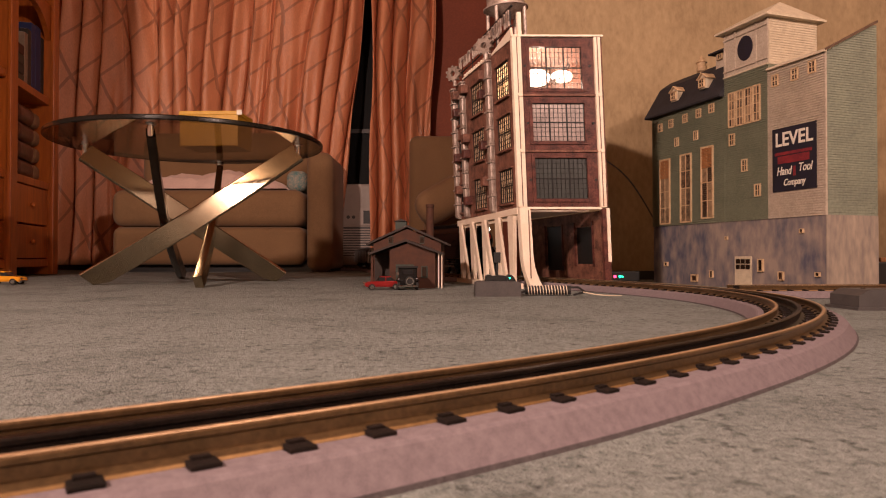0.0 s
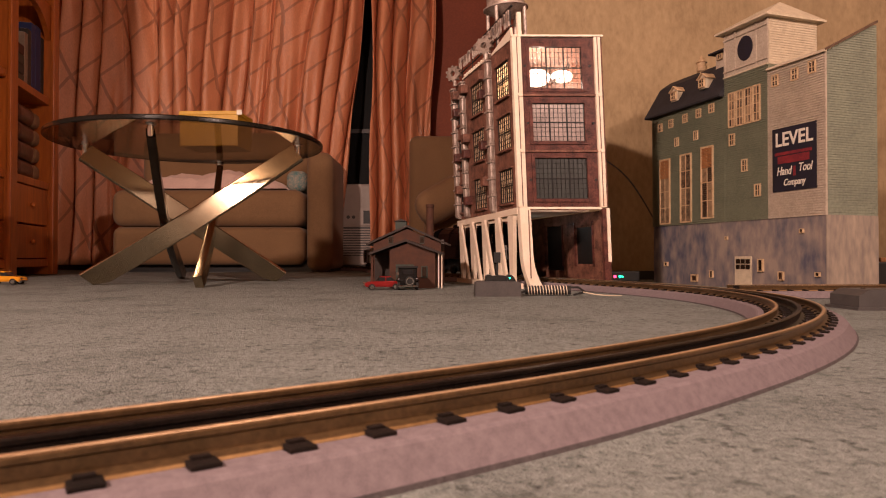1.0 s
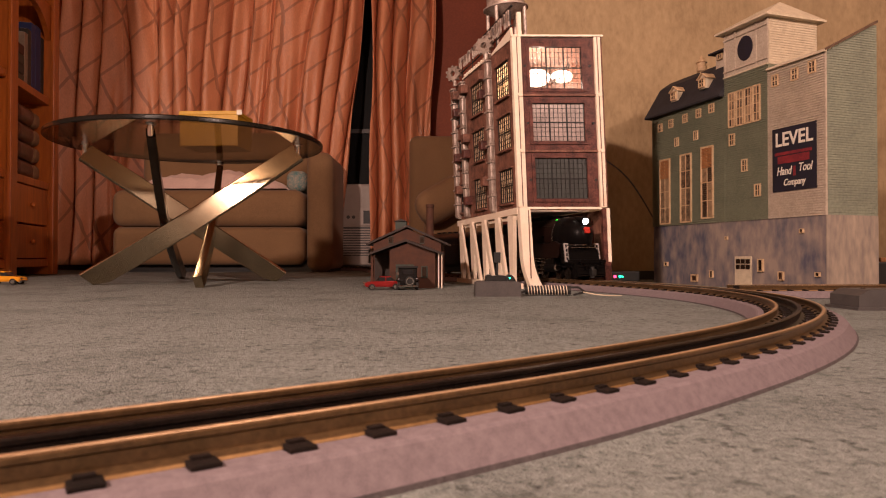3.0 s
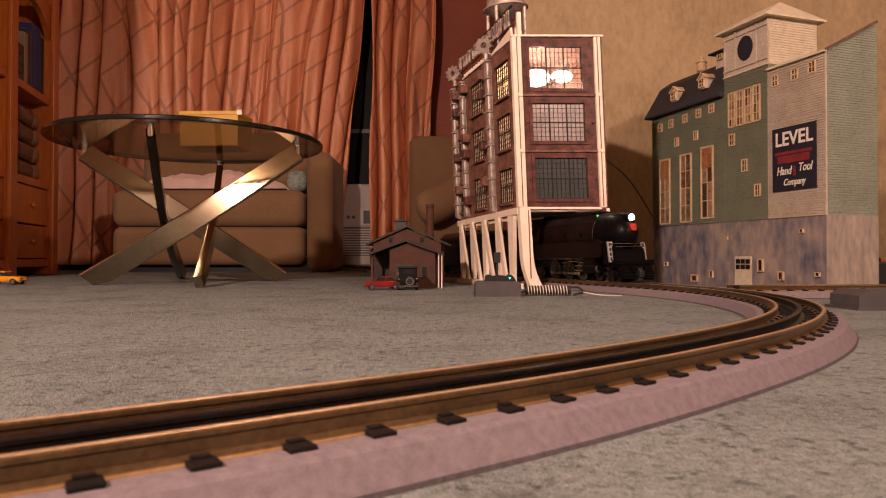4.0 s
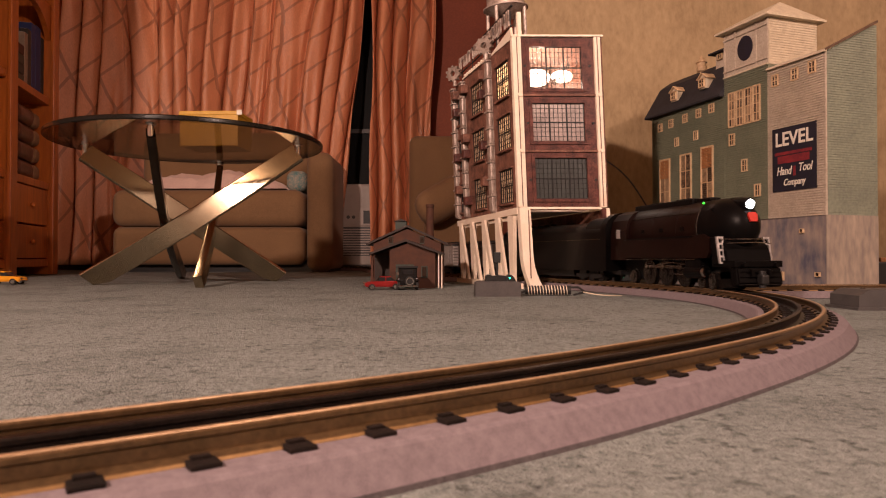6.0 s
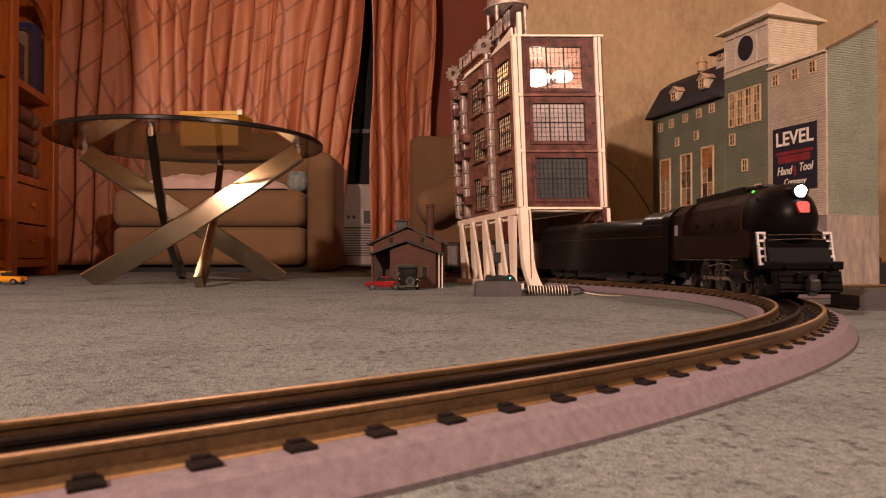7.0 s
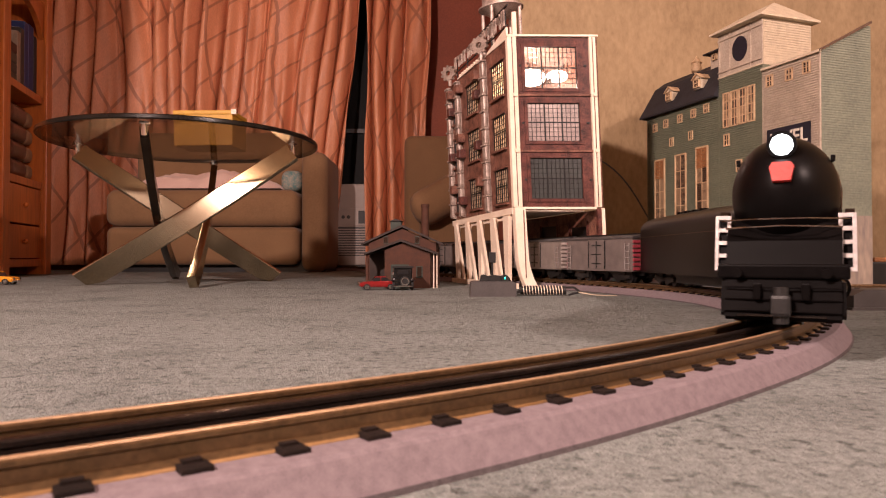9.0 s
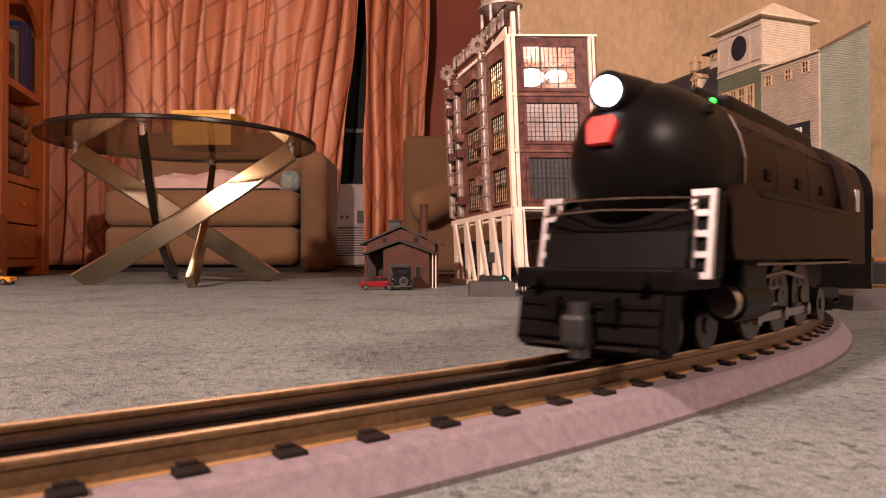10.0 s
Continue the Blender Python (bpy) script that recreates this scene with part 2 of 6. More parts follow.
def track(name, way, label, tie_mesh):
    run = np.concatenate([[0.0], np.cumsum(np.hypot(*np.diff(way, axis=0).T))])
    top = thing(name, Matrix(), label, "train track")
    line = []
    n = int(run[-1] / 0.008)
    for i in range(n + 1):
        s = run[-1] * i / n
        p, q = along(max(s - 0.006, 0), way, run), along(min(s + 0.006, run[-1]), way, run)
        d = (q - p) / np.hypot(*(q - p))
        c = along(s, way, run)
        line.append(((c[0], c[1], 0.0), (-d[1], d[0])))
    bm = bmesh.new()
    sweep(bm, line, [(-0.0380, 0.0012), (0.0380, 0.0012), (0.0322, 0.0096), (0.0306, 0.0106), (-0.0306, 0.0106), (-0.0322, 0.0096)])
    part("roadbed", bm, ROADBED, top, "pinkish grey foam roadbed with sloped shoulders")
    # dark strip puts the shadow line under the roadbed's edge into colour
    bm = bmesh.new()
    sweep(bm, line, [(-0.0388, 0.0), (0.0388, 0.0), (0.0381, 0.0014), (-0.0381, 0.0014)])
    part("roadbed_base", bm, ROADBED_EDGE, top)
    for off, mat in ((-0.0168, RAIL), (0.0, RAIL_BLACK), (0.0168, RAIL)):
        bm = bmesh.new()
        sweep(bm, line, [(off + a, b + 0.0014) for a, b in ((-0.0042, 0.0095), (0.0042, 0.0095), (0.0041, 0.0101), (0.0007, 0.0113), (0.0006, 0.0142), (0.0018, 0.0149),
                                                    (0.0018, 0.0160), (0.0012, 0.0165), (-0.0012, 0.0165), (-0.0018, 0.0160), (-0.0018, 0.0149), (-0.0006, 0.0142),
                                                    (-0.0007, 0.0113), (-0.0041, 0.0101))])
        rail = part("rail" if off else "center_rail", bm, mat, top, "" if off else "blackened middle rail")
        if off:
            bm = bmesh.new()
            sweep(bm, line, [(off - 0.0011, 0.0177), (off + 0.0011, 0.0177), (off + 0.0009, 0.0181), (off - 0.0009, 0.0181)])
            part("rail_head", bm, RAIL_HEAD, rail, "worn running surface, lightened as if lit from above")
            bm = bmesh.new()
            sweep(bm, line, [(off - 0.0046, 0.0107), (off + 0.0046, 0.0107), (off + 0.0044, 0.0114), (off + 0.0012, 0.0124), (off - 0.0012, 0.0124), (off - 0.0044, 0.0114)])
            part("rail_foot", bm, RAIL_FOOT, rail, "bronze rail foot painted lighter as if lit")
    rng = random.Random(4)
    s = 0.0032
    while s < run[-1]:
        c, q = along(s, way, run), along(min(s + 0.005, run[-1]), way, run)
        piece("tie", tie_mesh, top, pose(c[0], c[1], 0, 0, 0, math.degrees(math.atan2(q[1] - c[1], q[0] - c[0])) + rng.uniform(-1.5, 1.5)))
        s += 0.0232
    return top


def tracks():
    bm = bmesh.new()
    box(bm, -0.0036, 0.0036, -0.0262, 0.0262, 0.0100, 0.0118, 0.0004)
    for y in (-0.0172, 0.0172):
        for k in (-1, 1):
            box(bm, -0.0022, 0.0022, y + k * 0.0034 - 0.0012, y + k * 0.0034 + 0.0012, 0.0116, 0.0126)
    mesh = bpy.data.meshes.new("tie")
    bm.to_mesh(mesh)
    bm.free()
    mesh.materials.append(TIE)
    track("train_track", WAY, "curved three-rail toy train track on pinkish grey roadbed", mesh)
    side = smooth_route(((0.418, 0.957), (0.52, 0.968), (0.64, 0.975), (0.80, 0.975), (1.0, 0.965), (1.3, 0.94)))
    track("siding_track", side, "straight three-rail siding track in front of the mill", mesh)

# ---------- train ----------
RODS = []
SWIVEL = []


def loco_thing():
    """Front at x = 0, rails at z = 0, body towards -x."""
    t = thing("steam_locomotive", Matrix(), "streamlined black bullet-nose toy steam locomotive with red plate", "locomotive")
    flip = Matrix(((0, 0, -1, 0), (0, 1, 0, 0), (1, 0, 0, 0), (0, 0, 0, 1)))  # z of the lathe runs to -x
    bm = bmesh.new()
    R, tall = 0.0306, Matrix.Diagonal((1, 1, 1.20, 1))
    prof = [(R * math.sin(a) ** 0.92, 0.050 * (1 - math.cos(a))) for a in [i * math.pi / 2 / 12 for i in range(13)]]
    prof[0] = (0.0, 0.0)
    prof += [(R, 0.070), (R * 1.005, 0.0705), (R * 1.005, 0.072), (R, 0.0725)]
    lathe(bm, prof, Matrix.Translation((0.004, 0, 0.0790)) @ tall @ flip, 40)
    part("nose", bm, LOCO, t, "glossy black rounded nose", smooth=True)
    bm = bmesh.new()
    lathe(bm, [(R, 0.0), (R, 0.045), (R * 1.008, 0.0452), (R * 1.008, 0.0475), (R, 0.0478), (R, 0.105), (R * 1.008, 0.1052), (R * 1.008, 0.1075), (R, 0.1078), (R, 0.165), (R * 0.99, 0.182), (R * 0.985, 0.188)], Matrix.Translation((-0.068, 0, 0.0790)) @ tall @ flip, 40)
    part("boiler", bm, LOCO_BROWN, t, "dark tuscan boiler casing", smooth=True)
    # raised casing along the top
    bm = bmesh.new()
    for x0, x1, w, z1 in ((-0.255, -0.10, 0.013, 0.1175), (-0.10, -0.068, 0.009, 0.1165), (-0.150, -0.118, 0.008, 0.1195), (-0.215, -0.185, 0.009, 0.1190)):
        box(bm, x0, x1, -w, w, 0.107, z1 + 0.003, 0.0025)
    part("top_casing", bm, LOCO, t)
    # side skirts
    for side in (-1, 1):
        bm = bmesh.new()
        prism(bm, [(-0.030, 0.046), (-0.034, 0.0395), (-0.246, 0.0395), (-0.246, 0.066), (-0.075, 0.066), (-0.045, 0.070), (-0.030, 0.064)], 0.005,
              Matrix.Translation((0, side * 0.0350 - 0.0025, 0)))
        part("side_skirt", bm, LOCO_BROWN, t, "dark tuscan running-board skirt")
        bm = bmesh.new()
        prism(bm, [(-0.065, 0.066), (-0.246, 0.066), (-0.246, 0.0685), (-0.065, 0.0685)], 0.012, Matrix.Translation((0, side * 0.0320 - 0.006, 0)))
        part("running_board", bm, LOCO, t)
        # front step ladder with four square holes, raked back on the corner
        rake = Matrix(((1, 0, -0.20, -0.0070), (0, 1, 0, 0), (0, 0, 1, 0), (0, 0, 0, 1)))
        bm = bmesh.new()
        y0, y1 = (side * 0.0282, side * 0.0372)
        y0, y1 = min(y0, y1), max(y0, y1)
        for ya in (y0, y1 - 0.0022):
            box(bm, -0.0034, 0.0, ya, ya + 0.0022, 0.0325, 0.0655, 0.0004)
        for k in range(5):
            z = 0.0325 + k * 0.00775
            box(bm, -0.0032, -0.0002, y0, y1, z, z + 0.0024)
        part("step_ladder", bm, LADDER, t, "silver four-step ladder", rake)
        bm = bmesh.new()
        box(bm, -0.016, -0.0026, side * 0.0324 - 0.0038, side * 0.0324 + 0.0038, 0.0325, 0.0650, 0.001)
        part("ladder_backing", bm, LOCO_MATT, t, "", rake)
        bm = bmesh.new()
        arc = [math.radians(a) for a in (38, 22, 6, -10, -24)]
        tube(bm, [(-0.064, side * 0.0316 * math.cos(a), 0.079 + 0.0378 * math.sin(a)) for a in arc], 0.0005, 6)
        part("grab_rail", bm, STEEL, t, "bare metal grab rail")
        bm = bmesh.new()
        tube(bm, [(-0.070, side * 0.0275, 0.0985), (-0.160, side * 0.0275, 0.0985), (-0.244, side * 0.0272, 0.0980)], 0.0005, 6)
        for x in (-0.085, -0.135, -0.185, -0.235):
            rod(bm, (x, side * 0.0245, 0.0965), (x, side * 0.0277, 0.0987), 0.0006, seg=6)
        part("boiler_handrail", bm, WHEEL, t, "thin dark boiler handrail")
        bm = bmesh.new()
        box(bm, -0.040, -0.036, side * 0.0262 - 0.0013, side * 0.0262 + 0.0013, 0.0985, 0.1025, 0.0006)
        rod(bm, (-0.038, side * 0.0215, 0.0960), (-0.038, side * 0.0260, 0.0992), 0.0010, seg=6)
        part("marker_lamp", bm, LOCO, t)
        for x in (-0.098, -0.150, -0.200):
            pbox("washout_plug", LOCO_MATT, t, x - 0.004, x + 0.004, side * 0.0302 - 0.0014, side * 0.0302 + 0.0014, 0.0760, 0.0815, 0.0005)
    # apron below the nose, pilot beam and pilot
    bm = bmesh.new()
    prism(bm, [(-0.012, 0.050), (-0.008, 0.036), (-0.040, 0.036), (-0.060, 0.070), (-0.020, 0.060)], 0.060, Matrix.Translation((0, -0.030, 0)))
    part("front_apron", bm, LOCO_MATT, t)
    bm = bmesh.new()
    pts = [(-0.010, -0.030), (-0.004, -0.018), (-0.002, 0.0), (-0.004, 0.018), (-0.010, 0.030)]
    tube(bm, [(x + 0.006, y, 0.0585 - 0.12 * abs(y) * 0.3) for x, y in pts], 0.0006)
    tube(bm, [(-0.014, -0.034, 0.0625), (0.0045, -0.012, 0.0625), (0.0060, 0.0, 0.0625), (0.0045, 0.012, 0.0625), (-0.014, 0.034, 0.0625)], 0.0005)
    part("front_handrail", bm, STEEL, t, "thin bare metal front handrail")
    bm = bmesh.new()
    box(bm, -0.040, 0.004, -0.0330, 0.0330, 0.0285, 0.0365, 0.0012)
    part("pilot_beam", bm, LOCO_MATT, t)
    bm = bmesh.new()
    prism(bm, [(0.004, 0.029), (0.008, 0.0085), (0.005, 0.0050), (-0.006, 0.0050), (-0.010, 0.029)], 0.062, Matrix.Translation((0, -0.031, 0)))
    bmesh.ops.bevel(bm, geom=list(bm.edges), offset=0.002, segments=2, affect="EDGES", clamp_overlap=True)
    part("pilot", bm, LOCO_MATT, t, "solid black pilot sheet")
    for y in (-0.012, 0.012):
        bm = bmesh.new()
        box(bm, 0.0055, 0.010, y - 0.002, y + 0.002, 0.017, 0.026, 0.0006)
        part("coupler_bracket", bm, LOCO, t)
    bm = bmesh.new()
    box(bm, 0.002, 0.016, -0.005, 0.005, 0.008, 0.020, 0.002)
    rod(bm, (0.010, 0, 0.004), (0.010, 0, 0.024), 0.004)
    part("front_coupler", bm, BLACK, t)
    bm = bmesh.new()
    box(bm, 0.0065, 0.0085, -0.022, 0.022, 0.0075, 0.0085)
    part("footboard", bm, WHEEL, t)
    for z in (0.0105, 0.0170, 0.0235):
        bm = bmesh.new()
        tube(bm, [(0.0070, -0.0285, z), (0.0082, 0.0, z), (0.0070, 0.0285, z)], 0.0005, 5)
        part("pilot_seam", bm, LOCO_MATT, t)
    for y in (-0.022, 0.022):
        bm = bmesh.new()
        rod(bm, (0.004, y, 0.0315), (0.009, y, 0.0315), 0.0026, seg=12)
        part("buffer_stub", bm, LOCO, t, smooth=True)
    for y in (-0.0335, 0.0335):
        bm = bmesh.new()
        tube(bm, [(-0.020, y * 0.97, 0.0360), (-0.020, y * 1.02, 0.052), (-0.026, y * 1.02, 0.060)], 0.0006, 5)
        part("corner_grab", bm, STEEL, t)
    # headlight and plate
    bm = bmesh.new()
    rod(bm, (-0.032, 0, 0.1072), (-0.0010, 0, 0.1056), 0.0086, 0.0078, 24)
    house = part("headlight", bm, LOCO, t, "round headlight housing", smooth=True)
    bm = bmesh.new()
    lathe(bm, [(0.0, 0.0045), (0.0036, 0.0038), (0.0051, 0.0018), (0.0062, -0.001)], pose(-0.0010, 0, 0.1056, 0, 86, 0), 24)
    part("lens", bm, HEADLIGHT, house, "glowing white headlight lens", smooth=True)
    bm = bmesh.new()
    prism(bm, [(-0.0046, -0.0062), (0.0046, -0.0062), (0.0064, 0.0028), (0.0046, 0.0056), (-0.0046, 0.0056), (-0.0064, 0.0028)], 0.0025, pose(0.0036, 0, 0.0895, 0, -20, 0) @ pose(0, 0, 0, 0, 0, 90) @ pose(0, -0.0010, 0))
    part("number_plate", bm, RED_PLATE, t, "red keystone-shaped plate")
    for y in (-0.0150, 0.0150):
        bm = bmesh.new()
        bmesh.ops.create_uvsphere(bm, u_segments=10, v_segments=6, radius=0.0015, matrix=Matrix.Translation((-0.072, y, 0.1115)))
        part("marker_light", bm, GREEN_LED, t, "glowing green marker light", smooth=True)
    # cab
    bm = bmesh.new()
    sec = [(-0.0365, 0.036), (0.0365, 0.036), (0.0365, 0.082), (0.0325, 0.098), (0.024, 0.108), (0.012, 0.1135), (-0.012, 0.1135), (-0.024, 0.108), (-0.0325, 0.098), (-0.0365, 0.082)]
    prism(bm, sec, 0.050, Matrix.Translation((-0.240, 0, 0)) @ pose(0, 0, 0, 0, 0, 90))
    cab = part("cab", bm, LOCO_BROWN, t)
    for side in (-1, 1):
        for k in range(1):
            bm = bmesh.new()
            box(bm, -0.270 - k * 0.015, -0.259 - k * 0.015, side * 0.0367 - 0.0006, side * 0.0367 + 0.0006, 0.070, 0.084)
            part("cab_window", bm, LADDER, cab, "pale cab side window")
    bm = bmesh.new()
    box(bm, -0.286, -0.020, -0.011, 0.011, 0.0215, 0.042)
    box(bm, -0.282, -0.088, -0.009, 0.009, 0.0070, 0.0220, 0.001)
    part("underframe", bm, BLACK, t)
    # cylinders, crossheads and rods
    for side in (-1, 1):
        y = side * 0.0270
        bm = bmesh.new()
        rod(bm, (-0.088, y, 0.0215), (-0.052, y, 0.0215), 0.0088, seg=18)
        rod(bm, (-0.090, y, 0.0215), (-0.050, y, 0.0215), 0.0060, seg=18)
        box(bm, -0.086, -0.054, y - 0.007, y + 0.007, 0.026, 0.041, 0.002)
        cyl = part("cylinder_block", bm, LOCO, t)
        bm = bmesh.new()
        rod(bm, (-0.0520, y, 0.0215), (-0.0485, y, 0.0215), 0.0075, 0.0060, 18)
        part("cylinder_cover", bm, STEEL, cyl, "bright cylinder cover", smooth=True)
        bm = bmesh.new()
        for z in (0.0175, 0.0255):
            beam(bm, (-0.122, y, z), (-0.088, y, z), 0.002, 0.0014)
        beam(bm, (-0.122, y, 0.0165), (-0.122, y, 0.0400), 0.002, 0.002)
        part("crosshead_guide", bm, STEEL, t, "bright steel crosshead guide")
        bm = bmesh.new()
        tube(bm, [(-0.088, side * 0.0300, 0.0310), (-0.125, side * 0.0300, 0.0335), (-0.160, side * 0.0300, 0.0300)], 0.0011, 6)
        part("valve_rod", bm, STEEL, t)
        bm = bmesh.new()
        tube(bm, [(-0.060, side * 0.0365, 0.0375), (-0.160, side * 0.0368, 0.0375), (-0.240, side * 0.0365, 0.0375)], 0.0008, 6)
        part("air_pipe", bm, STEEL, t)
    RODS.clear()
    for side in (-1, 1):
        bm = bmesh.new()
        for dx in (0.0, -0.045, -0.090):
            rod(bm, (dx, side * 0.0212, 0), (dx, side * 0.0246, 0), 0.0036, seg=14)
        beam(bm, (0.0, side * 0.0228, 0.0), (-0.090, side * 0.0228, 0.0), 0.0016, 0.0042)
        RODS.append((part("side_rod", bm, STEEL, t, "bright steel side rod"), -0.110))
    # wheels, turning on their own axles
    spins = []
    bm = bmesh.new()
    for y in (-0.0165, 0.0165):
        s = 1 if y > 0 else -1
        rod(bm, (0, y - 0.0028, 0), (0, y + 0.0028, 0), 0.0185, seg=28)
        rod(bm, (0, y - s * 0.0036, 0), (0, y - s * 0.0022, 0), 0.0205, seg=28)
        rod(bm, (0, y + s * 0.0022, 0), (0, y + s * 0.0040, 0), 0.005, seg=12)
        for k in range(6):
            a = k * math.pi / 3
            box(bm, 0.010 * math.cos(a) - 0.0016, 0.010 * math.cos(a) + 0.0016, y + s * 0.0026 - 0.0006, y + s * 0.0026 + 0.0006,
                0.010 * math.sin(a) - 0.0016, 0.010 * math.sin(a) + 0.0016)
    rod(bm, (0, -0.016, 0), (0, 0.016, 0), 0.002)
    drive = part("driving_wheel", bm, WHEEL, t, "dark spoked driving wheel set with bright tyres", smooth=True)
    bm = bmesh.new()
    for y in (-0.0165, 0.0165):
        s = 1 if y > 0 else -1
        rod(bm, (0, y - 0.0026, 0), (0, y + 0.0026, 0), 0.0105, seg=24)
        rod(bm, (0, y - s * 0.0034, 0), (0, y - s * 0.0022, 0), 0.012, seg=24)
        rod(bm, (0, y + s * 0.0022, 0), (0, y + s * 0.0034, 0), 0.0035, seg=12)
    rod(bm, (0, -0.016, 0), (0, 0.016, 0), 0.0016)
    small = part("pilot_wheel", bm, WHEEL, t, "small oily steel wheel set", smooth=True)
    for k, x in enumerate((-0.110, -0.155, -0.200)):
        w = drive if k == 0 else new("driving_wheel", drive.data)
        w.parent = t
        spins.append((w, x, 0.0185))
    for k, x in enumerate((-0.030, -0.062, -0.248)):
        w = small if k == 0 else new("pilot_wheel", small.data)
        w.parent = t
        spins.append((w, x, 0.0105))
    # swivelling pilot truck that keeps to the rails under the overhanging front
    bm = bmesh.new()
    box(bm, -0.028, 0.030, -0.0105, 0.0105, 0.0085, 0.0135, 0.0010)
    box(bm, -0.004, 0.004, -0.0045, 0.0045, 0.0130, 0.0200)
    for y in (-0.0125, 0.0125):
        box(bm, -0.024, 0.024, y - 0.0012, y + 0.0012, 0.0060, 0.0140, 0.0008)
    truck = part("pilot_truck", bm, WHEEL, t, "dark pilot truck frame")
    bm = bmesh.new()
    prism(bm, [(0.030, 0.0135), (0.036, 0.0035), (0.033, 0.0015), (0.026, 0.0015), (0.026, 0.0135)], 0.028, Matrix.Translation((0, -0.014, 0)))
    part("wheel_guard", bm, WHEEL, truck, "worn grey wheel guard plate")
    SWIVEL.clear()
    SWIVEL.append((truck, -0.046, None))
    SWIVEL.extend(spins[3:5])
    del spins[3:5]
    # the pilot sheet, its fittings and the corner ladders stand forward of the smokebox
    ahead = {"pilot": 0.010, "pilot_beam": 0.010, "coupler_bracket": 0.010, "front_coupler": 0.010, "footboard": 0.010, "pilot_seam": 0.010,
             "buffer_stub": 0.010, "front_apron": 0.006, "step_ladder": 0.006, "ladder_backing": 0.006, "corner_grab": 0.006}
    for ob in t.children:
        ob.location.x += ahead.get(ob.name.split(".")[0], 0.0)
    return t, spins


def bogie_wheels(t, xs, mat, r=0.0095):
    bm = bmesh.new()
    for y in (-0.0165, 0.0165):
        s = 1 if y > 0 else -1
        rod(bm, (0, y - 0.0026, 0), (0, y + 0.0026, 0), r, seg=20)
        rod(bm, (0, y - s * 0.0034, 0), (0, y - s * 0.0022, 0), r + 0.0014, seg=20)
        rod(bm, (0, y + s * 0.0022, 0), (0, y + s * 0.0032, 0), 0.003, seg=10)
    rod(bm, (0, -0.016, 0), (0, 0.016, 0), 0.0014)
    w0 = part("wheel", bm, mat, t, smooth=True)
    out = []
    for k, x in enumerate(xs):
        w = w0 if k == 0 else new("wheel", w0.data)
        w.parent = t
        out.append((w, x, r))
    return out


def bogies(t, xs):
    for x in xs:
        bm = bmesh.new()
        for side in (-1, 1):
            prism(bm, [(x - 0.021, 0.0125), (x - 0.021, 0.0075), (x - 0.012, 0.0065), (x - 0.006, 0.0045), (x + 0.006, 0.0045), (x + 0.012, 0.0065), (x + 0.021, 0.0075), (x + 0.021, 0.0125)],
                  0.003, Matrix.Translation((0, side * 0.0225 - 0.0015, 0)))
        box(bm, x - 0.006, x + 0.006, -0.021, 0.021, 0.006, 0.018)
        part("bogie", bm, BLACK, t)


def tender_thing():
    t = thing("tender", Matrix(), "long black coal tender coupled behind the locomotive", "tender")
    def arched(w, z0, z1, top):
        arc = [(w * math.cos(math.radians(a)), z1 + (top - z1) * math.sin(math.radians(a))) for a in range(0, 181, 15)]
        return [(-w, z0), (w, z0)] + arc
    bm = bmesh.new()
    prism(bm, arched(0.0356, 0.018, 0.080, 0.1010), 0.365, pose(-0.004, 0, 0, 0, 0, 90))
    part("tank_body", bm, TENDER_PAINT, t, smooth=True)
    bm = bmesh.new()
    prism(bm, arched(0.0364, 0.060, 0.086, 0.1135), 0.014, pose(-0.003, 0, 0, 0, 0, 90))
    prism(bm, arched(0.0330, 0.070, 0.086, 0.1080), 0.050, pose(-0.015, 0, 0, 0, 0, 90))
    part("coal_bunker", bm, TENDER_PAINT, t, "raised arched coal bunker hood", smooth=True)
    bm = bmesh.new()
    for k in range(4):
        rod(bm, (-0.22 - 0.026 * k, 0, 0.099), (-0.22 - 0.026 * k, 0, 0.104), 0.006, seg=14)
    part("water_hatch", bm, LOCO, t)
    for side in (-1, 1):
        bm = bmesh.new()
        box(bm, -0.365, -0.008, side * 0.0358 - 0.0004, side * 0.0358 + 0.0004, 0.0700, 0.0705)
        part("stripe", bm, RAIL, t, "thin gold stripe along the side")
        bm = bmesh.new()
        tube(bm, [(-0.363, side * 0.0366, 0.03), (-0.363, side * 0.0366, 0.07)], 0.0007)
        part("grab_rail", bm, STEEL, t)
    bogies(t, (-0.05, -0.085, -0.285, -0.320))
    bm = bmesh.new()
    box(bm, -0.370, 0.005, -0.012, 0.012, 0.012, 0.019)
    box(bm, -0.256, -0.114, -0.024, 0.024, 0.006, 0.019, 0.002)
    part("underframe", bm, BLACK, t)
    return t, bogie_wheels(t, (-0.040, -0.0675, -0.095, -0.275, -0.3025, -0.330), BLACK)


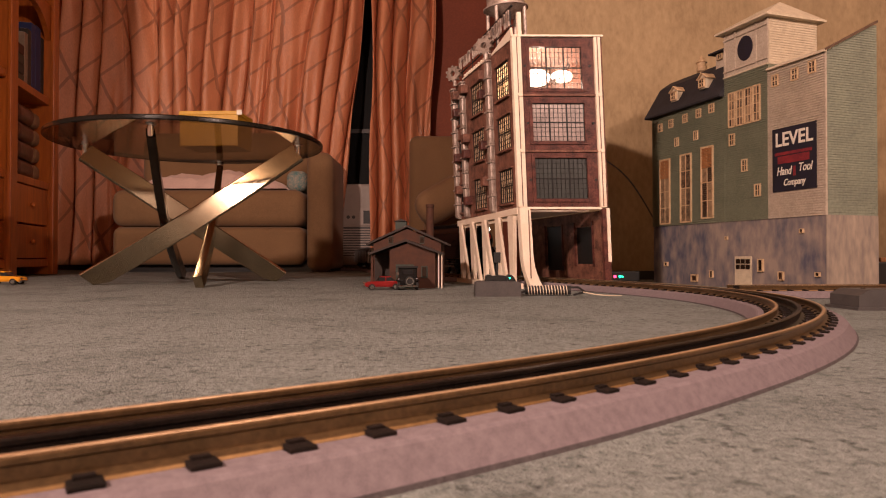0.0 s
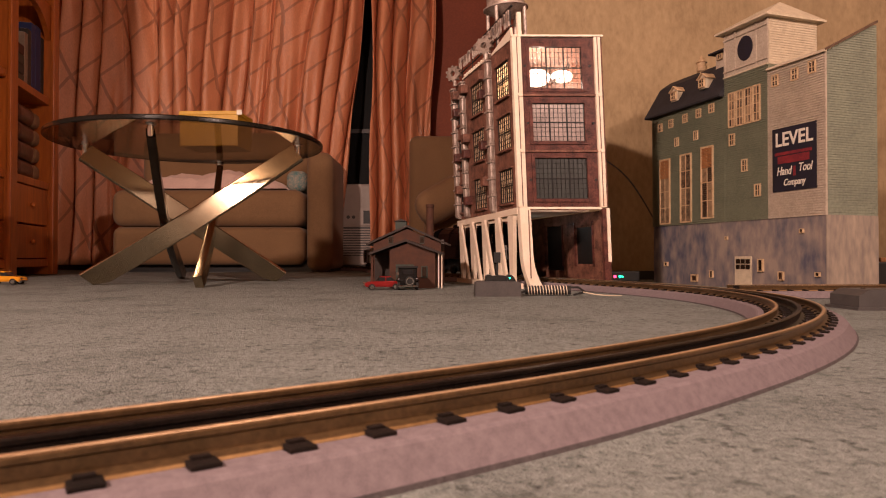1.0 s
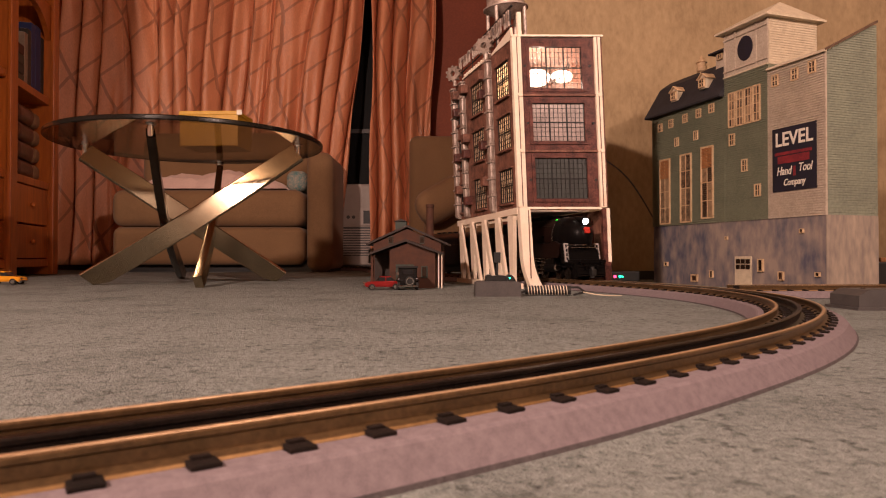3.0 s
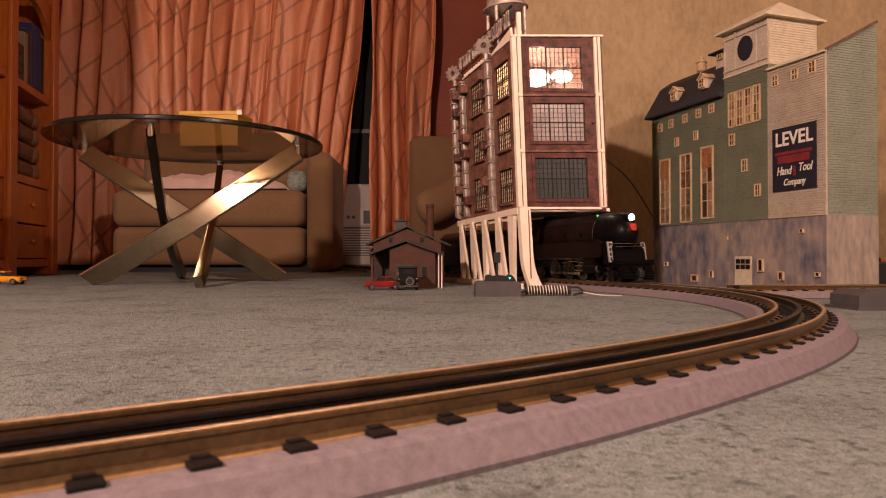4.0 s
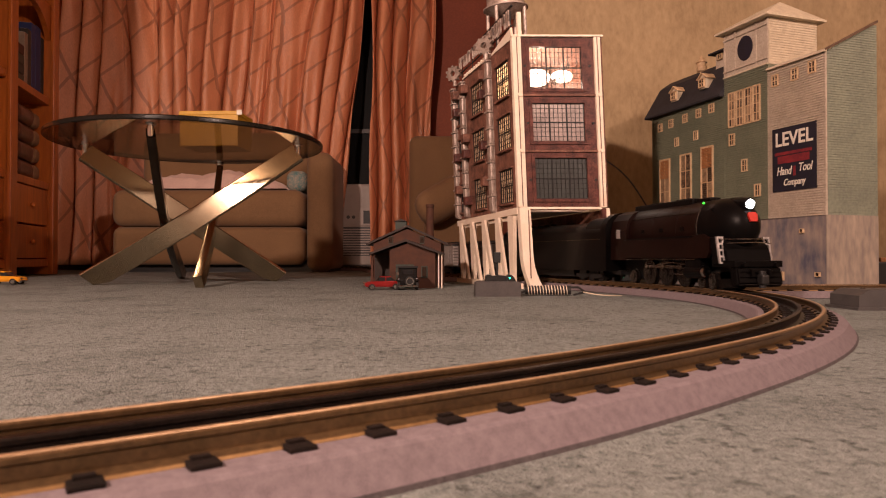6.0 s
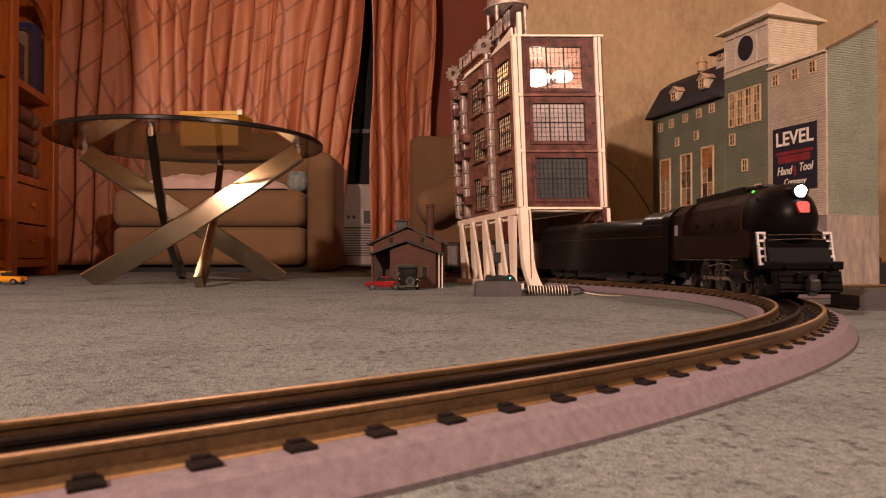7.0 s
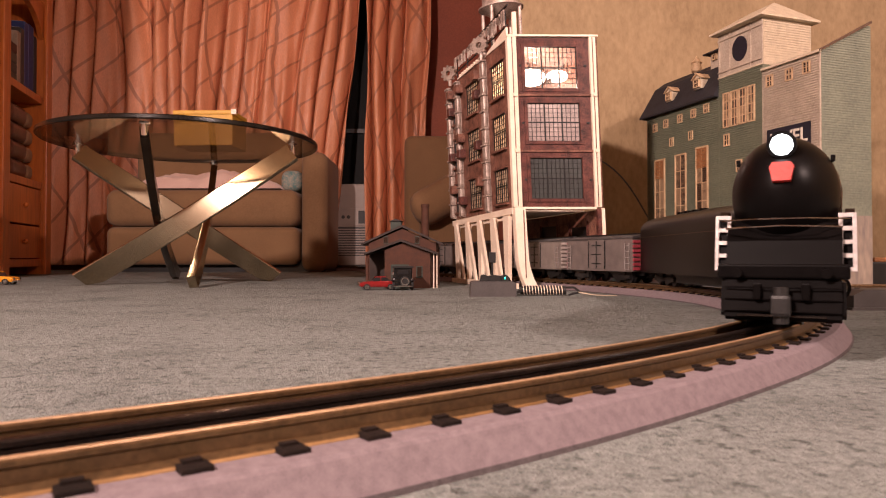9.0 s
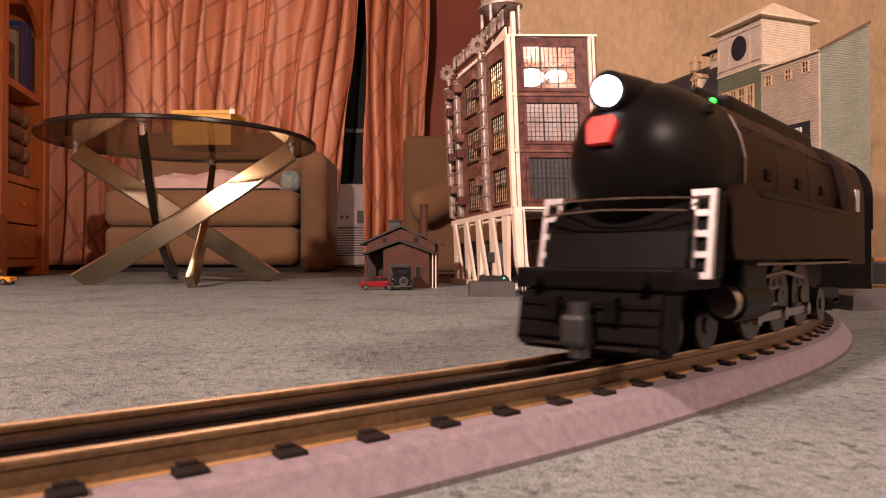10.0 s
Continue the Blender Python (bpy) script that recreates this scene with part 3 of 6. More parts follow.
def freight_car(mat, end_mat, label, end_label):
    t = thing("freight_car", Matrix(), label, "freight car", "freight cars of the train")
    bm = bmesh.new()
    box(bm, -0.186, -0.004, -0.030, 0.030, 0.018, 0.0705, 0.0012)
    part("body", bm, mat, t)
    bm = bmesh.new()
    prism(bm, [(-0.0315, 0.0695), (0.0315, 0.0695), (0.0300, 0.0722), (0.0, 0.0768), (-0.0300, 0.0722)], 0.186, pose(-0.002, 0, 0, 0, 0, 90))
    part("roof", bm, shade_roof, t, "dark grey ribbed roof")
    bm = bmesh.new()
    box(bm, -0.186, -0.004, -0.0045, 0.0045, 0.0770, 0.0785)
    part("roof_walk", bm, BLACK, t)
    for x0, x1 in ((-0.1885, -0.1855), (-0.0045, -0.0015)):
        bm = bmesh.new()
        for k in range(7):
            z = 0.0205 + k * 0.0069
            box(bm, x0, x1, -0.0295, 0.0295, z, z + 0.0046, 0.0010)
        part("end_panel", bm, end_mat, t, end_label)
    for side in (-1, 1):
        y = side * 0.0306
        bm = bmesh.new()
        box(bm, -0.117, -0.073, y - 0.0008, y + 0.0008, 0.0215, 0.0675, 0.0005)
        door = part("door", bm, mat, t)
        bm = bmesh.new()
        for x in (-0.1175, -0.095, -0.0725):
            tube(bm, [(x, y + side * 0.0014, 0.022), (x, y + side * 0.0014, 0.067)], 0.0009)
        for z in (0.030, 0.045, 0.060):
            tube(bm, [(-0.107, y + side * 0.0014, z), (-0.083, y + side * 0.0014, z)], 0.0009)
        part("latch", bm, BLACK, door)
        for x in (-0.176, -0.014):
            bm = bmesh.new()
            for k in range(5):
                tube(bm, [(x - 0.005, y + side * 0.0018, 0.022 + 0.009 * k), (x + 0.005, y + side * 0.0018, 0.022 + 0.009 * k)], 0.0006, 5)
            for dx in (-0.005, 0.005):
                tube(bm, [(x + dx, y + side * 0.0018, 0.020), (x + dx, y + side * 0.0018, 0.062)], 0.0006, 5)
            part("ladder", bm, LADDER, t)
    bm = bmesh.new()
    box(bm, -0.19, 0.0, -0.010, 0.010, 0.012, 0.019)
    rod(bm, (-0.095, -0.012, 0.012), (-0.095, 0.012, 0.012), 0.006)
    part("underframe", bm, BLACK, t)
    for x in (0.002, -0.192):
        bm = bmesh.new()
        box(bm, x - 0.006, x + 0.006, -0.003, 0.003, 0.009, 0.015, 0.001)
        part("coupler", bm, BLACK, t)
    bogies(t, (-0.04, -0.150))
    return t, bogie_wheels(t, (-0.026, -0.054, -0.136, -0.164), BLACK)


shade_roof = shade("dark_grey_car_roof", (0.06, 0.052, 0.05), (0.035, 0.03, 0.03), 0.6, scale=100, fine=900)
CAR_GREY = shade("weathered_grey_car", (0.20, 0.17, 0.155), (0.11, 0.095, 0.09), 0.55, scale=60, fine=500, mix=0.7)
CAR_SILVER = shade("silver_car", (0.36, 0.32, 0.29), (0.22, 0.195, 0.18), 0.45, 0.3, scale=60, fine=500, mix=0.7)
CAR_RED_END = shade("crimson_car_end", (0.36, 0.05, 0.07), (0.24, 0.03, 0.045), 0.5, scale=80, fine=500)
CAR_WHITE_END = shade("pale_car_end", (0.55, 0.50, 0.46), (0.40, 0.36, 0.33), 0.5, scale=80, fine=500)
CAR_BROWN = shade("oxide_car", (0.10, 0.05, 0.035), (0.06, 0.03, 0.02), 0.6, scale=60, fine=500)

# nose of the engine along the route, by seconds
TIMES = (0.0, 1.0, 2.0, 2.5, 3.0, 4.0, 4.5, 5.0, 5.5, 6.0, 6.5, 7.0, 7.5, 8.0, 8.5, 9.0, 9.5, 10.0)
NOSE = (1.20, 1.325, 1.452, 1.516, 1.578, 1.706, 1.770, 1.838, 1.908, 1.983, 2.060, 2.137, 2.216, 2.294, 2.368, 2.440, 2.523, 2.616)


def nose_at(t):
    return float(np.interp(t, TIMES, NOSE))


def seat(s, front, rear):
    """Pose of a vehicle whose front end is at s, carried at two places behind it."""
    a, b = along(s - front), along(s - rear)
    d = (a - b) / np.hypot(*(a - b))
    p = a + d * front
    return pose(p[0], p[1], RAIL_TOP, 0, 0, math.degrees(math.atan2(d[1], d[0])))


TRAIN = []


def train():
    t, spins = loco_thing()
    TRAIN.append((t, spins, 0.0, 0.106, 0.205))
    t, spins = tender_thing()
    TRAIN.append((t, spins, 0.294, 0.0675, 0.3025))
    cars = ((CAR_GREY, CAR_RED_END, "weathered grey toy boxcar with crimson ends", "crimson ribbed end panel"),
            (CAR_SILVER, CAR_WHITE_END, "silver-grey toy boxcar with pale ends", "pale ribbed end panel"),
            (CAR_BROWN, CAR_BROWN, "oxide brown toy boxcar", ""), (CAR_GREY, CAR_GREY, "weathered grey toy boxcar", ""))
    for k, (a, b, c, d) in enumerate(cars):
        t, spins = freight_car(a, b, c, d)
        TRAIN.append((t, spins, 0.676 + 0.202 * k, 0.04, 0.15))


def motions():
    steps = [round(0.2 * i, 2) for i in range(51)]
    fine = [round(0.05 * i, 2) for i in range(201)]
    for t, spins, back, front, rear in TRAIN:
        walk(t, [(s, seat(nose_at(s) - back, front, rear)) for s in steps])
        for w, x, r in spins:
            walk(w, [(s, pose(x, 0, r, 0, math.degrees((nose_at(s) - NOSE[0]) / r), 0)) for s in fine])
    # the pilot truck follows the rails and turns under the engine
    front, rear = TRAIN[0][3:]
    for w, x, r in SWIVEL:
        rows = []
        for s in fine:
            rail = seat(nose_at(s) + x + 0.016, 0.0, 0.032) @ pose(-0.016, 0, 0)
            spin = pose(0, 0, r, 0, math.degrees((nose_at(s) - NOSE[0]) / r), 0) if r else Matrix()
            rows.append((s, seat(nose_at(s), front, rear).inverted() @ rail @ spin))
        walk(w, rows)
    for w, x in RODS:
        rows = []
        for s in fine:
            a = (nose_at(s) - NOSE[0]) / 0.0185
            rows.append((s, pose(x + 0.0085 * math.cos(a), 0, 0.0185 - 0.0085 * math.sin(a))))
        walk(w, rows)


# ---------- mill ----------
GREEN_BOARD = shade("faded_green_clapboard", (0.185, 0.20, 0.135), (0.10, 0.112, 0.078), 0.8, scale=25, fine=300, mix=0.8, island=0.25)
PALE_GREEN = shade("pale_green_clapboard", (0.25, 0.275, 0.205), (0.13, 0.14, 0.118), 0.8, scale=16, fine=200, mix=0.8, island=0.2)
WHITE_BOARD = shade("weathered_white_clapboard", (0.50, 0.425, 0.335), (0.25, 0.205, 0.155), 0.8, scale=25, fine=300, mix=0.8, island=0.25)
CREAM = shade("cream_trim", (0.66, 0.57, 0.42), (0.5, 0.42, 0.30), 0.6, scale=80, fine=700)
STONE = shade("blue_grey_stained_concrete", (0.31, 0.25, 0.21), (0.085, 0.086, 0.122), 0.85, scale=13, fine=60, mix=0.45, stretch=(1, 1, 0.45))
STONE_PALE = shade("buff_stained_concrete", (0.40, 0.325, 0.25), (0.20, 0.17, 0.155), 0.85, scale=18, fine=110, mix=0.6, stretch=(1, 1, 0.35))
ROOF_DARK = shade("blue_black_roofing", (0.022, 0.021, 0.028), (0.013, 0.012, 0.016), 0.75, scale=60, fine=700)
WIN_DARK = shade("dark_window_glass", (0.03, 0.018, 0.012), (0.02, 0.012, 0.008), 0.12, scale=60, fine=300)
WIN_LIT = shade("papered_window_glass", (0.34, 0.225, 0.13), (0.035, 0.014, 0.008), 0.30, scale=90, fine=300, mix=0.6, piece=0.9)
SHUTTER = shade("rusty_louvre", (0.46, 0.21, 0.075), (0.26, 0.11, 0.038), 0.7, scale=100, fine=600)
SIGN_BLUE = shade("navy_sign_board", (0.012, 0.011, 0.026), (0.009, 0.008, 0.013), 0.6, scale=40, fine=300)
SIGN_WHITE = shade("cream_lettering", (0.75, 0.70, 0.60), (0.62, 0.57, 0.48), 0.7)
SIGN_RED = shade("faded_red_lettering", (0.22, 0.018, 0.022), (0.12, 0.010, 0.018), 0.7)


COPING = shade("dark_brown_roof_edge", (0.15, 0.09, 0.055), (0.08, 0.046, 0.028), 0.7, scale=60, fine=500)
TAN_FRAME = shade("aged_tan_window_trim", (0.66, 0.49, 0.30), (0.46, 0.31, 0.17), 0.6, scale=90, fine=700)


def clapboard(bm, x0, x1, z0, z1, y, step=0.0042):
    """Overlapping boards on a wall that faces +y."""
    z = z0
    while z < z1 - 1e-5:
        t = min(z + step, z1)
        v = [bm.verts.new(p) for p in ((x0, y + 0.0027, z), (x1, y + 0.0027, z), (x1, y + 0.0002, t), (x0, y + 0.0002, t), (x0, y - 0.001, z), (x1, y - 0.001, z), (x1, y - 0.001, t), (x0, y - 0.001, t))]
        for f in ((0, 1, 2, 3), (4, 7, 6, 5), (0, 4, 5, 1), (3, 2, 6, 7), (0, 3, 7, 4), (1, 5, 6, 2)):
            bm.faces.new([v[i] for i in f])
        z = t


def words(name, text, size, material, parent, m, bold=0.0, shear=0.0, wide=1.0):
    cu = bpy.data.curves.new(name, "FONT")
    cu.body, cu.size, cu.extrude, cu.offset, cu.shear = text, size, 0.0003, bold, shear
    cu.align_x, cu.align_y = "CENTER", "CENTER"
    tmp = new(name, cu)
    data = bpy.data.meshes.new_from_object(tmp.evaluated_get(bpy.context.evaluated_depsgraph_get()))
    bpy.data.objects.remove(tmp)
    data.transform(m @ Matrix.Diagonal((wide, 1, 1, 1)))
    data.materials.clear()
    data.materials.append(material)
    ob = new(name, data)
    ob.parent = parent
    return ob


FACE = Matrix(((-1, 0, 0, 0), (0, 0, 1, 0), (0, 1, 0, 0), (0, 0, 0, 1)))  # writing on a wall that faces +y


def mill_window(parent, x, z, w, h, glass, bars=(1, 2), shutter=0.0, y=0.0):
    """Centre x, sill z, on the +y face."""
    bm = bmesh.new()
    e = min(0.0034, w * 0.14)
    for a, b, c, d in ((x - w / 2, x - w / 2 + e, z, z + h), (x + w / 2 - e, x + w / 2, z, z + h), (x - w / 2, x + w / 2, z, z + e), (x - w / 2, x + w / 2, z + h - e, z + h)):
        box(bm, a, b, y, y + 0.0042, c, d)
    for k in range(1, bars[0] + 1):
        c = x - w / 2 + w * k / (bars[0] + 1)
        box(bm, c - 0.0008, c + 0.0008, y, y + 0.0033, z + e, z + h - e)
    for k in range(1, bars[1] + 1):
        c = z + h * k / (bars[1] + 1)
        box(bm, x - w / 2 + e, x + w / 2 - e, y, y + 0.0035, c - 0.0008, c + 0.0008)
    win = part("window", bm, TAN_FRAME, parent, "tan window frame")
    nx, nz = (bars[0] + 1, bars[1] + 1) if glass is WIN_LIT else (1, 1)
    for i in range(nx):
        for j in range(nz):
            px, pz, pw, ph = x - w / 2 + e * 0.5, z + e * 0.5, (w - e) / nx, (h - e) / nz
            pbox("pane", glass, win, px + i * pw, px + (i + 1) * pw, y + 0.0021, y + 0.0024 if nx > 1 else y + 0.0022, pz + j * ph, pz + (j + 1) * ph)
    if shutter:
        bm = bmesh.new()
        n = max(3, int(shutter * h / 0.0032))
        for k in range(n):
            c = z + h - e - (k + 1) * (shutter * h - e) / n
            box(bm, x - w / 2 + e, x + w / 2 - e, y + 0.0022, y + 0.0040, c + 0.0004, c + 0.0024)
        part("louvre", bm, SHUTTER, win, "rusty louvred upper panel")
    return win


def mill():
    D = 0.1135
    ang = math.degrees(math.atan2(0.44, -0.147))
    t = thing("mill_building", pose(0.6357, 1.10, 0, 0, 0, ang), "tall green and white clapboard model mill on a stained concrete base", "model building")
    L = 0.4636
    # concrete base
    pbox("base_wall", STONE, t, 0.0006, L, -D, 0.0, 0, 0.129, 0, "blue-grey stained concrete base")
    pbox("end_base_wall", STONE_PALE, t, -0.0012, 0.0006, -D - 0.001, 0.0010, 0, 0.129, 0, "buff stained concrete end wall")
    # bodies
    sections = ((0.0, 0.1207, 0.129, 0.403, WHITE_BOARD, "weathered white clapboard wall"), (0.1207, 0.2326, 0.129, 0.414, GREEN_BOARD, "green clapboard tower wall"),
                (0.2326, L, 0.129, 0.386, GREEN_BOARD, "green clapboard wing wall"))
    for x0, x1, z0, z1, mat, lab in sections:
        bm = bmesh.new()
        box(bm, x0 + 0.0005, x1 - 0.0005, -D, -0.001, z0, z1)
        clapboard(bm, x0, x1, z0, z1, 0.0)
        part("wall", bm, mat, t, lab)
    bm = bmesh.new()
    z = 0.129
    while z < 0.455:
        # end wall boards, cut by the sloping roof
        cut = 0.0 if z < 0.400 else D * (z - 0.400) / 0.060
        box(bm, -0.0014, 0.0002, -D, -cut, z, z + 0.0026)
        box(bm, -0.0006, 0.0002, -D, -cut, z + 0.0026, z + 0.0042)
        z += 0.0042
    part("end_wall", bm, PALE_GREEN, t, "pale green clapboard end wall")
    # flat roof behind a raking end parapet
    turn = Matrix(((0, 1, 0, 0), (1, 0, 0, 0), (0, 0, 1, 0), (0, 0, 0, 1)))
    pbox("flat_roof", ROOF_DARK, t, 0.002, 0.119, -D, 0.002, 0.399, 0.4025)
    bm = bmesh.new()
    prism(bm, [(0.006, 0.400), (0.006, 0.4035), (-D, 0.4645), (-D, 0.4600)], 0.006, Matrix.Translation((-0.004, 0, 0)) @ turn)
    part("raking_coping", bm, COPING, t, "dark brown raking roof edge")
    pbox("eave_board", CREAM, t, -0.004, 0.1200, 0.0018, 0.0075, 0.3995, 0.4035, 0, "pale projecting eave board")
    # corner boards and belts
    for x in (0.0, 0.1207, 0.2326, L):
        bm = bmesh.new()
        box(bm, x - 0.0016, x + 0.0016, -0.0010, 0.0020, 0.129, 0.40 if x < 0.2 else 0.385)
        part("corner_board", bm, WHITE_BOARD if x < 0.2 else GREEN_BOARD, t)
    bm = bmesh.new()
    box(bm, 0.0, 0.1207, 0.0, 0.0016, 0.2985, 0.3010)
    part("belt_board", bm, WHITE_BOARD, t)
    # upper tower
    bm = bmesh.new()
    box(bm, 0.1215, 0.2326, -D, 0.0005, 0.414, 0.500)
    part("tower_wall", bm, WHITE_BOARD, t, "pale panelled tower top")
    bm = bmesh.new()
    z = 0.414
    while z < 0.498:
        box(bm, 0.1190, 0.1215, -D, 0.0, z, z + 0.0030)
        box(bm, 0.1200, 0.1215, -D, 0.0, z + 0.0030, z + 0.0046)
        z += 0.0046
    part("tower_end_wall", bm, CREAM, t, "cream clapboard tower end")
    for x in (0.1215, 0.1500, 0.2035, 0.2310):
        pbox("tower_stile", WHITE_BOARD, t, x - 0.0014, x + 0.0014, 0.0005, 0.0025, 0.414, 0.500)
    for z in (0.4145, 0.4255, 0.488):
        pbox("tower_rail", WHITE_BOARD if z > 0.42 else CREAM, t, 0.1201, 0.2340, 0.0003, 0.0034, z - 0.0013, z + 0.0013)
    bm = bmesh.new()
    rod(bm, (0.1770, 0.0005, 0.459), (0.1770, 0.0022, 0.459), 0.0235, seg=28)
    part("round_louvre", bm, SIGN_BLUE, t, "dark round louvre", m=Matrix.Translation((0.177, 0, 0)) @ Matrix.Diagonal((0.80, 1, 1.0, 1)) @ Matrix.Translation((-0.177, 0, 0)))
    bm = bmesh.new()
    cx, cy = 0.1766, -D / 2
    lo = [bm.verts.new(p) for p in ((0.108, 0.016, 0.500), (0.243, 0.016, 0.500), (0.243, -D - 0.012, 0.500), (0.108, -D - 0.012, 0.500))]
    lo2 = [bm.verts.new((v.co.x, v.co.y, 0.5035)) for v in lo]
    hi = [bm.verts.new(p) for p in ((0.150, cy, 0.545), (0.203, cy, 0.545))]
    bm.faces.new(lo[::-1])
    for i in range(4):
        bm.faces.new((lo[i], lo[(i + 1) % 4], lo2[(i + 1) % 4], lo2[i]))
    bm.faces.new((lo2[0], lo2[1], hi[1], hi[0]))
    bm.faces.new((lo2[1], lo2[2], hi[1]))
    bm.faces.new((lo2[2], lo2[3], hi[0], hi[1]))
    bm.faces.new((lo2[3], lo2[0], hi[0]))
    part("tower_roof", bm, CREAM, t, "cream hipped tower roof")
    # wing roof
    bm = bmesh.new()
    side = Matrix(((0, 1, 0, 0), (1, 0, 0, 0), (0, 0, 1, 0), (0, 0, 0, 1)))
    prism(bm, [(0.014, 0.379), (0.014, 0.3825), (-0.030, 0.452), (-0.0567, 0.470), (-0.0834, 0.452), (-D - 0.014, 0.3825), (-D - 0.014, 0.379)], L + 0.014 - 0.2326, Matrix.Translation((0.2328, 0, 0)) @ side)
    part("wing_roof", bm, ROOF_DARK, t, "blue-black gabled wing roof")
    pbox("roof_monitor", WHITE_BOARD, t, 0.240, 0.292, -0.088, -0.030, 0.450, 0.484, 0, "small pale clerestory on the roof")
    bm = bmesh.new()
    prism(bm, [(-0.018, 0.482), (-0.018, 0.485), (-0.058, 0.500), (-0.100, 0.485), (-0.100, 0.482)], 0.068, Matrix.Translation((0.234, 0, 0)) @ side)
    part("monitor_roof", bm, ROOF_DARK, t)
    for x in (0.256, 0.278):
        mill_window(t, x, 0.468, 0.013, 0.013, WIN_DARK, (1, 0), y=-0.0300)
    # vent
    bm = bmesh.new()
    lathe(bm, [(0.005, 0.445), (0.005, 0.468), (0.0105, 0.471), (0.0115, 0.480), (0.0095, 0.482), (0.0095, 0.489), (0.0120, 0.490), (0.004, 0.499), (0.001, 0.506), (0.0, 0.506)], Matrix.Translation((0.362, -0.052, -0.003)), 18)
    part("roof_vent", bm, TAN_FRAME, t, "pale round roof ventilator", smooth=True)
    # dormers
    for x, z in ((0.383, 0.4085), (0.2925, 0.4145)):
        bm = bmesh.new()
        prism(bm, [(x - 0.011, z - 0.006), (x + 0.011, z - 0.006), (x + 0.011, z + 0.014), (x, z + 0.024), (x - 0.011, z + 0.014)], -0.045, Matrix.Translation((0, 0.004, 0)))
        dm = part("dormer", bm, CREAM, t, "cream roof dormer")
        mill_window(dm, x, z - 0.004, 0.017, 0.019, WIN_DARK, (1, 1), y=0.0042)
        for k in (-1, 1):
            bm = bmesh.new()
            beam(bm, (x + k * 0.0075, 0.008, z + 0.0205), (x + k * 0.0075, -0.045, z + 0.0205), 0.019, 0.0016, (-k * -0.62, 0, 0.78))
            part("dormer_roof", bm, TAN_FRAME, dm)
    # windows
    for x, z0, z1, sh in ((0.4186, 0.1262, 0.2794, 0.30), (0.3478, 0.1268, 0.2816, 0.0), (0.2814, 0.1316, 0.2874, 0.30)):
        mill_window(t, x, z0 + 0.006, 0.037, z1 - z0 - 0.006, WIN_LIT, (1, 3), sh)
    for x, z in ((0.4345, 0.3532), (0.3965, 0.3560), (0.3493, 0.358), (0.3066, 0.3605), (0.2678, 0.3630)):
        mill_window(t, x, z - 0.0095, 0.0155, 0.019, WIN_LIT, (1, 1))
    for x, z in ((0.3773, 0.3115), (0.3153, 0.3155)):
        mill_window(t, x, z - 0.010, 0.013, 0.020, WIN_DARK, (1, 0))
    for k in range(4):
        mill_window(t, 0.2110 - k * 0.0212, 0.3125, 0.0185, 0.069, WIN_LIT, (1, 3))
    for x, z in ((0.2111, 0.2884), (0.1787, 0.2342), (0.1463, 0.1836)):
        mill_window(t, x, z - 0.012, 0.0150, 0.024, WIN_DARK, (1, 1))
    for x, z in ((0.1038, 0.3783), (0.0604, 0.3791), (0.0244, 0.382)):
        mill_window(t, x, z - 0.0115, 0.0155, 0.022, WIN_DARK, (1, 1))
    for x, z, w, h, g in ((0.1408, 0.0434, 0.013, 0.024, WIN_DARK), (0.3223, 0.0145, 0.020, 0.016, WIN_LIT), (0.2711, 0.0240, 0.009, 0.015, WIN_DARK), (0.4163, 0.0432, 0.012, 0.010, WIN_DARK), (0.0936, 0.0250, 0.012, 0.016, WIN_LIT),
                       (0.0485, 0.1038, 0.008, 0.008, WIN_DARK), (0.228, 0.0963, 0.006, 0.007, WIN_DARK), (0.0165, 0.0294, 0.010, 0.008, WIN_DARK)):
        mill_window(t, x, z - h / 2, w, h, g, (0, 0))
    # loading door
    bm = bmesh.new()
    box(bm, 0.163, 0.206, 0.0, 0.0024, 0.0, 0.060, 0.0006)
    door = part("loading_door", bm, CREAM, t, "cream loading door with small panes")
    for i in range(3):
        for j in range(2):
            pbox("pane", WIN_DARK, door, 0.1665 + i * 0.0125, 0.1775 + i * 0.0125, 0.0022, 0.0030, 0.0355 + j * 0.0105, 0.0445 + j * 0.0105)
    # sign
    bm = bmesh.new()
    box(bm, 0.0165, 0.1100, 0.0010, 0.0032, 0.1755, 0.2890)
    sign = part("sign_board", bm, SIGN_BLUE, t, "navy painted advertising sign")
    def at_sign(x, z):
        return Matrix.Translation((x, 0.0036, z)) @ FACE
    words("lettering", "LEVEL", 0.034, SIGN_WHITE, sign, at_sign(0.0630, 0.2670), 0.0007, 0, 0.92)
    words("lettering", "Hand", 0.0205, SIGN_WHITE, sign, at_sign(0.0840, 0.2110), 0.0002, 0.25, 0.72)
    words("lettering", "Tool", 0.0205, SIGN_WHITE, sign, at_sign(0.0390, 0.2140), 0.0002, 0.25, 0.72)
    words("lettering", "Company", 0.0165, SIGN_WHITE, sign, at_sign(0.0620, 0.1905), 0.0002, 0.25, 0.72)
    pbox("tool_picture", SIGN_RED, sign, 0.0245, 0.1035, 0.0032, 0.0037, 0.2400, 0.2455, 0, "faded red picture of a spirit level")
    pbox("tool_picture", SIGN_RED, sign, 0.0300, 0.0980, 0.0031, 0.0035, 0.2250, 0.2385)
    pbox("tool_handle", SIGN_RED, sign, 0.0590, 0.0640, 0.0032, 0.0036, 0.2010, 0.2180)

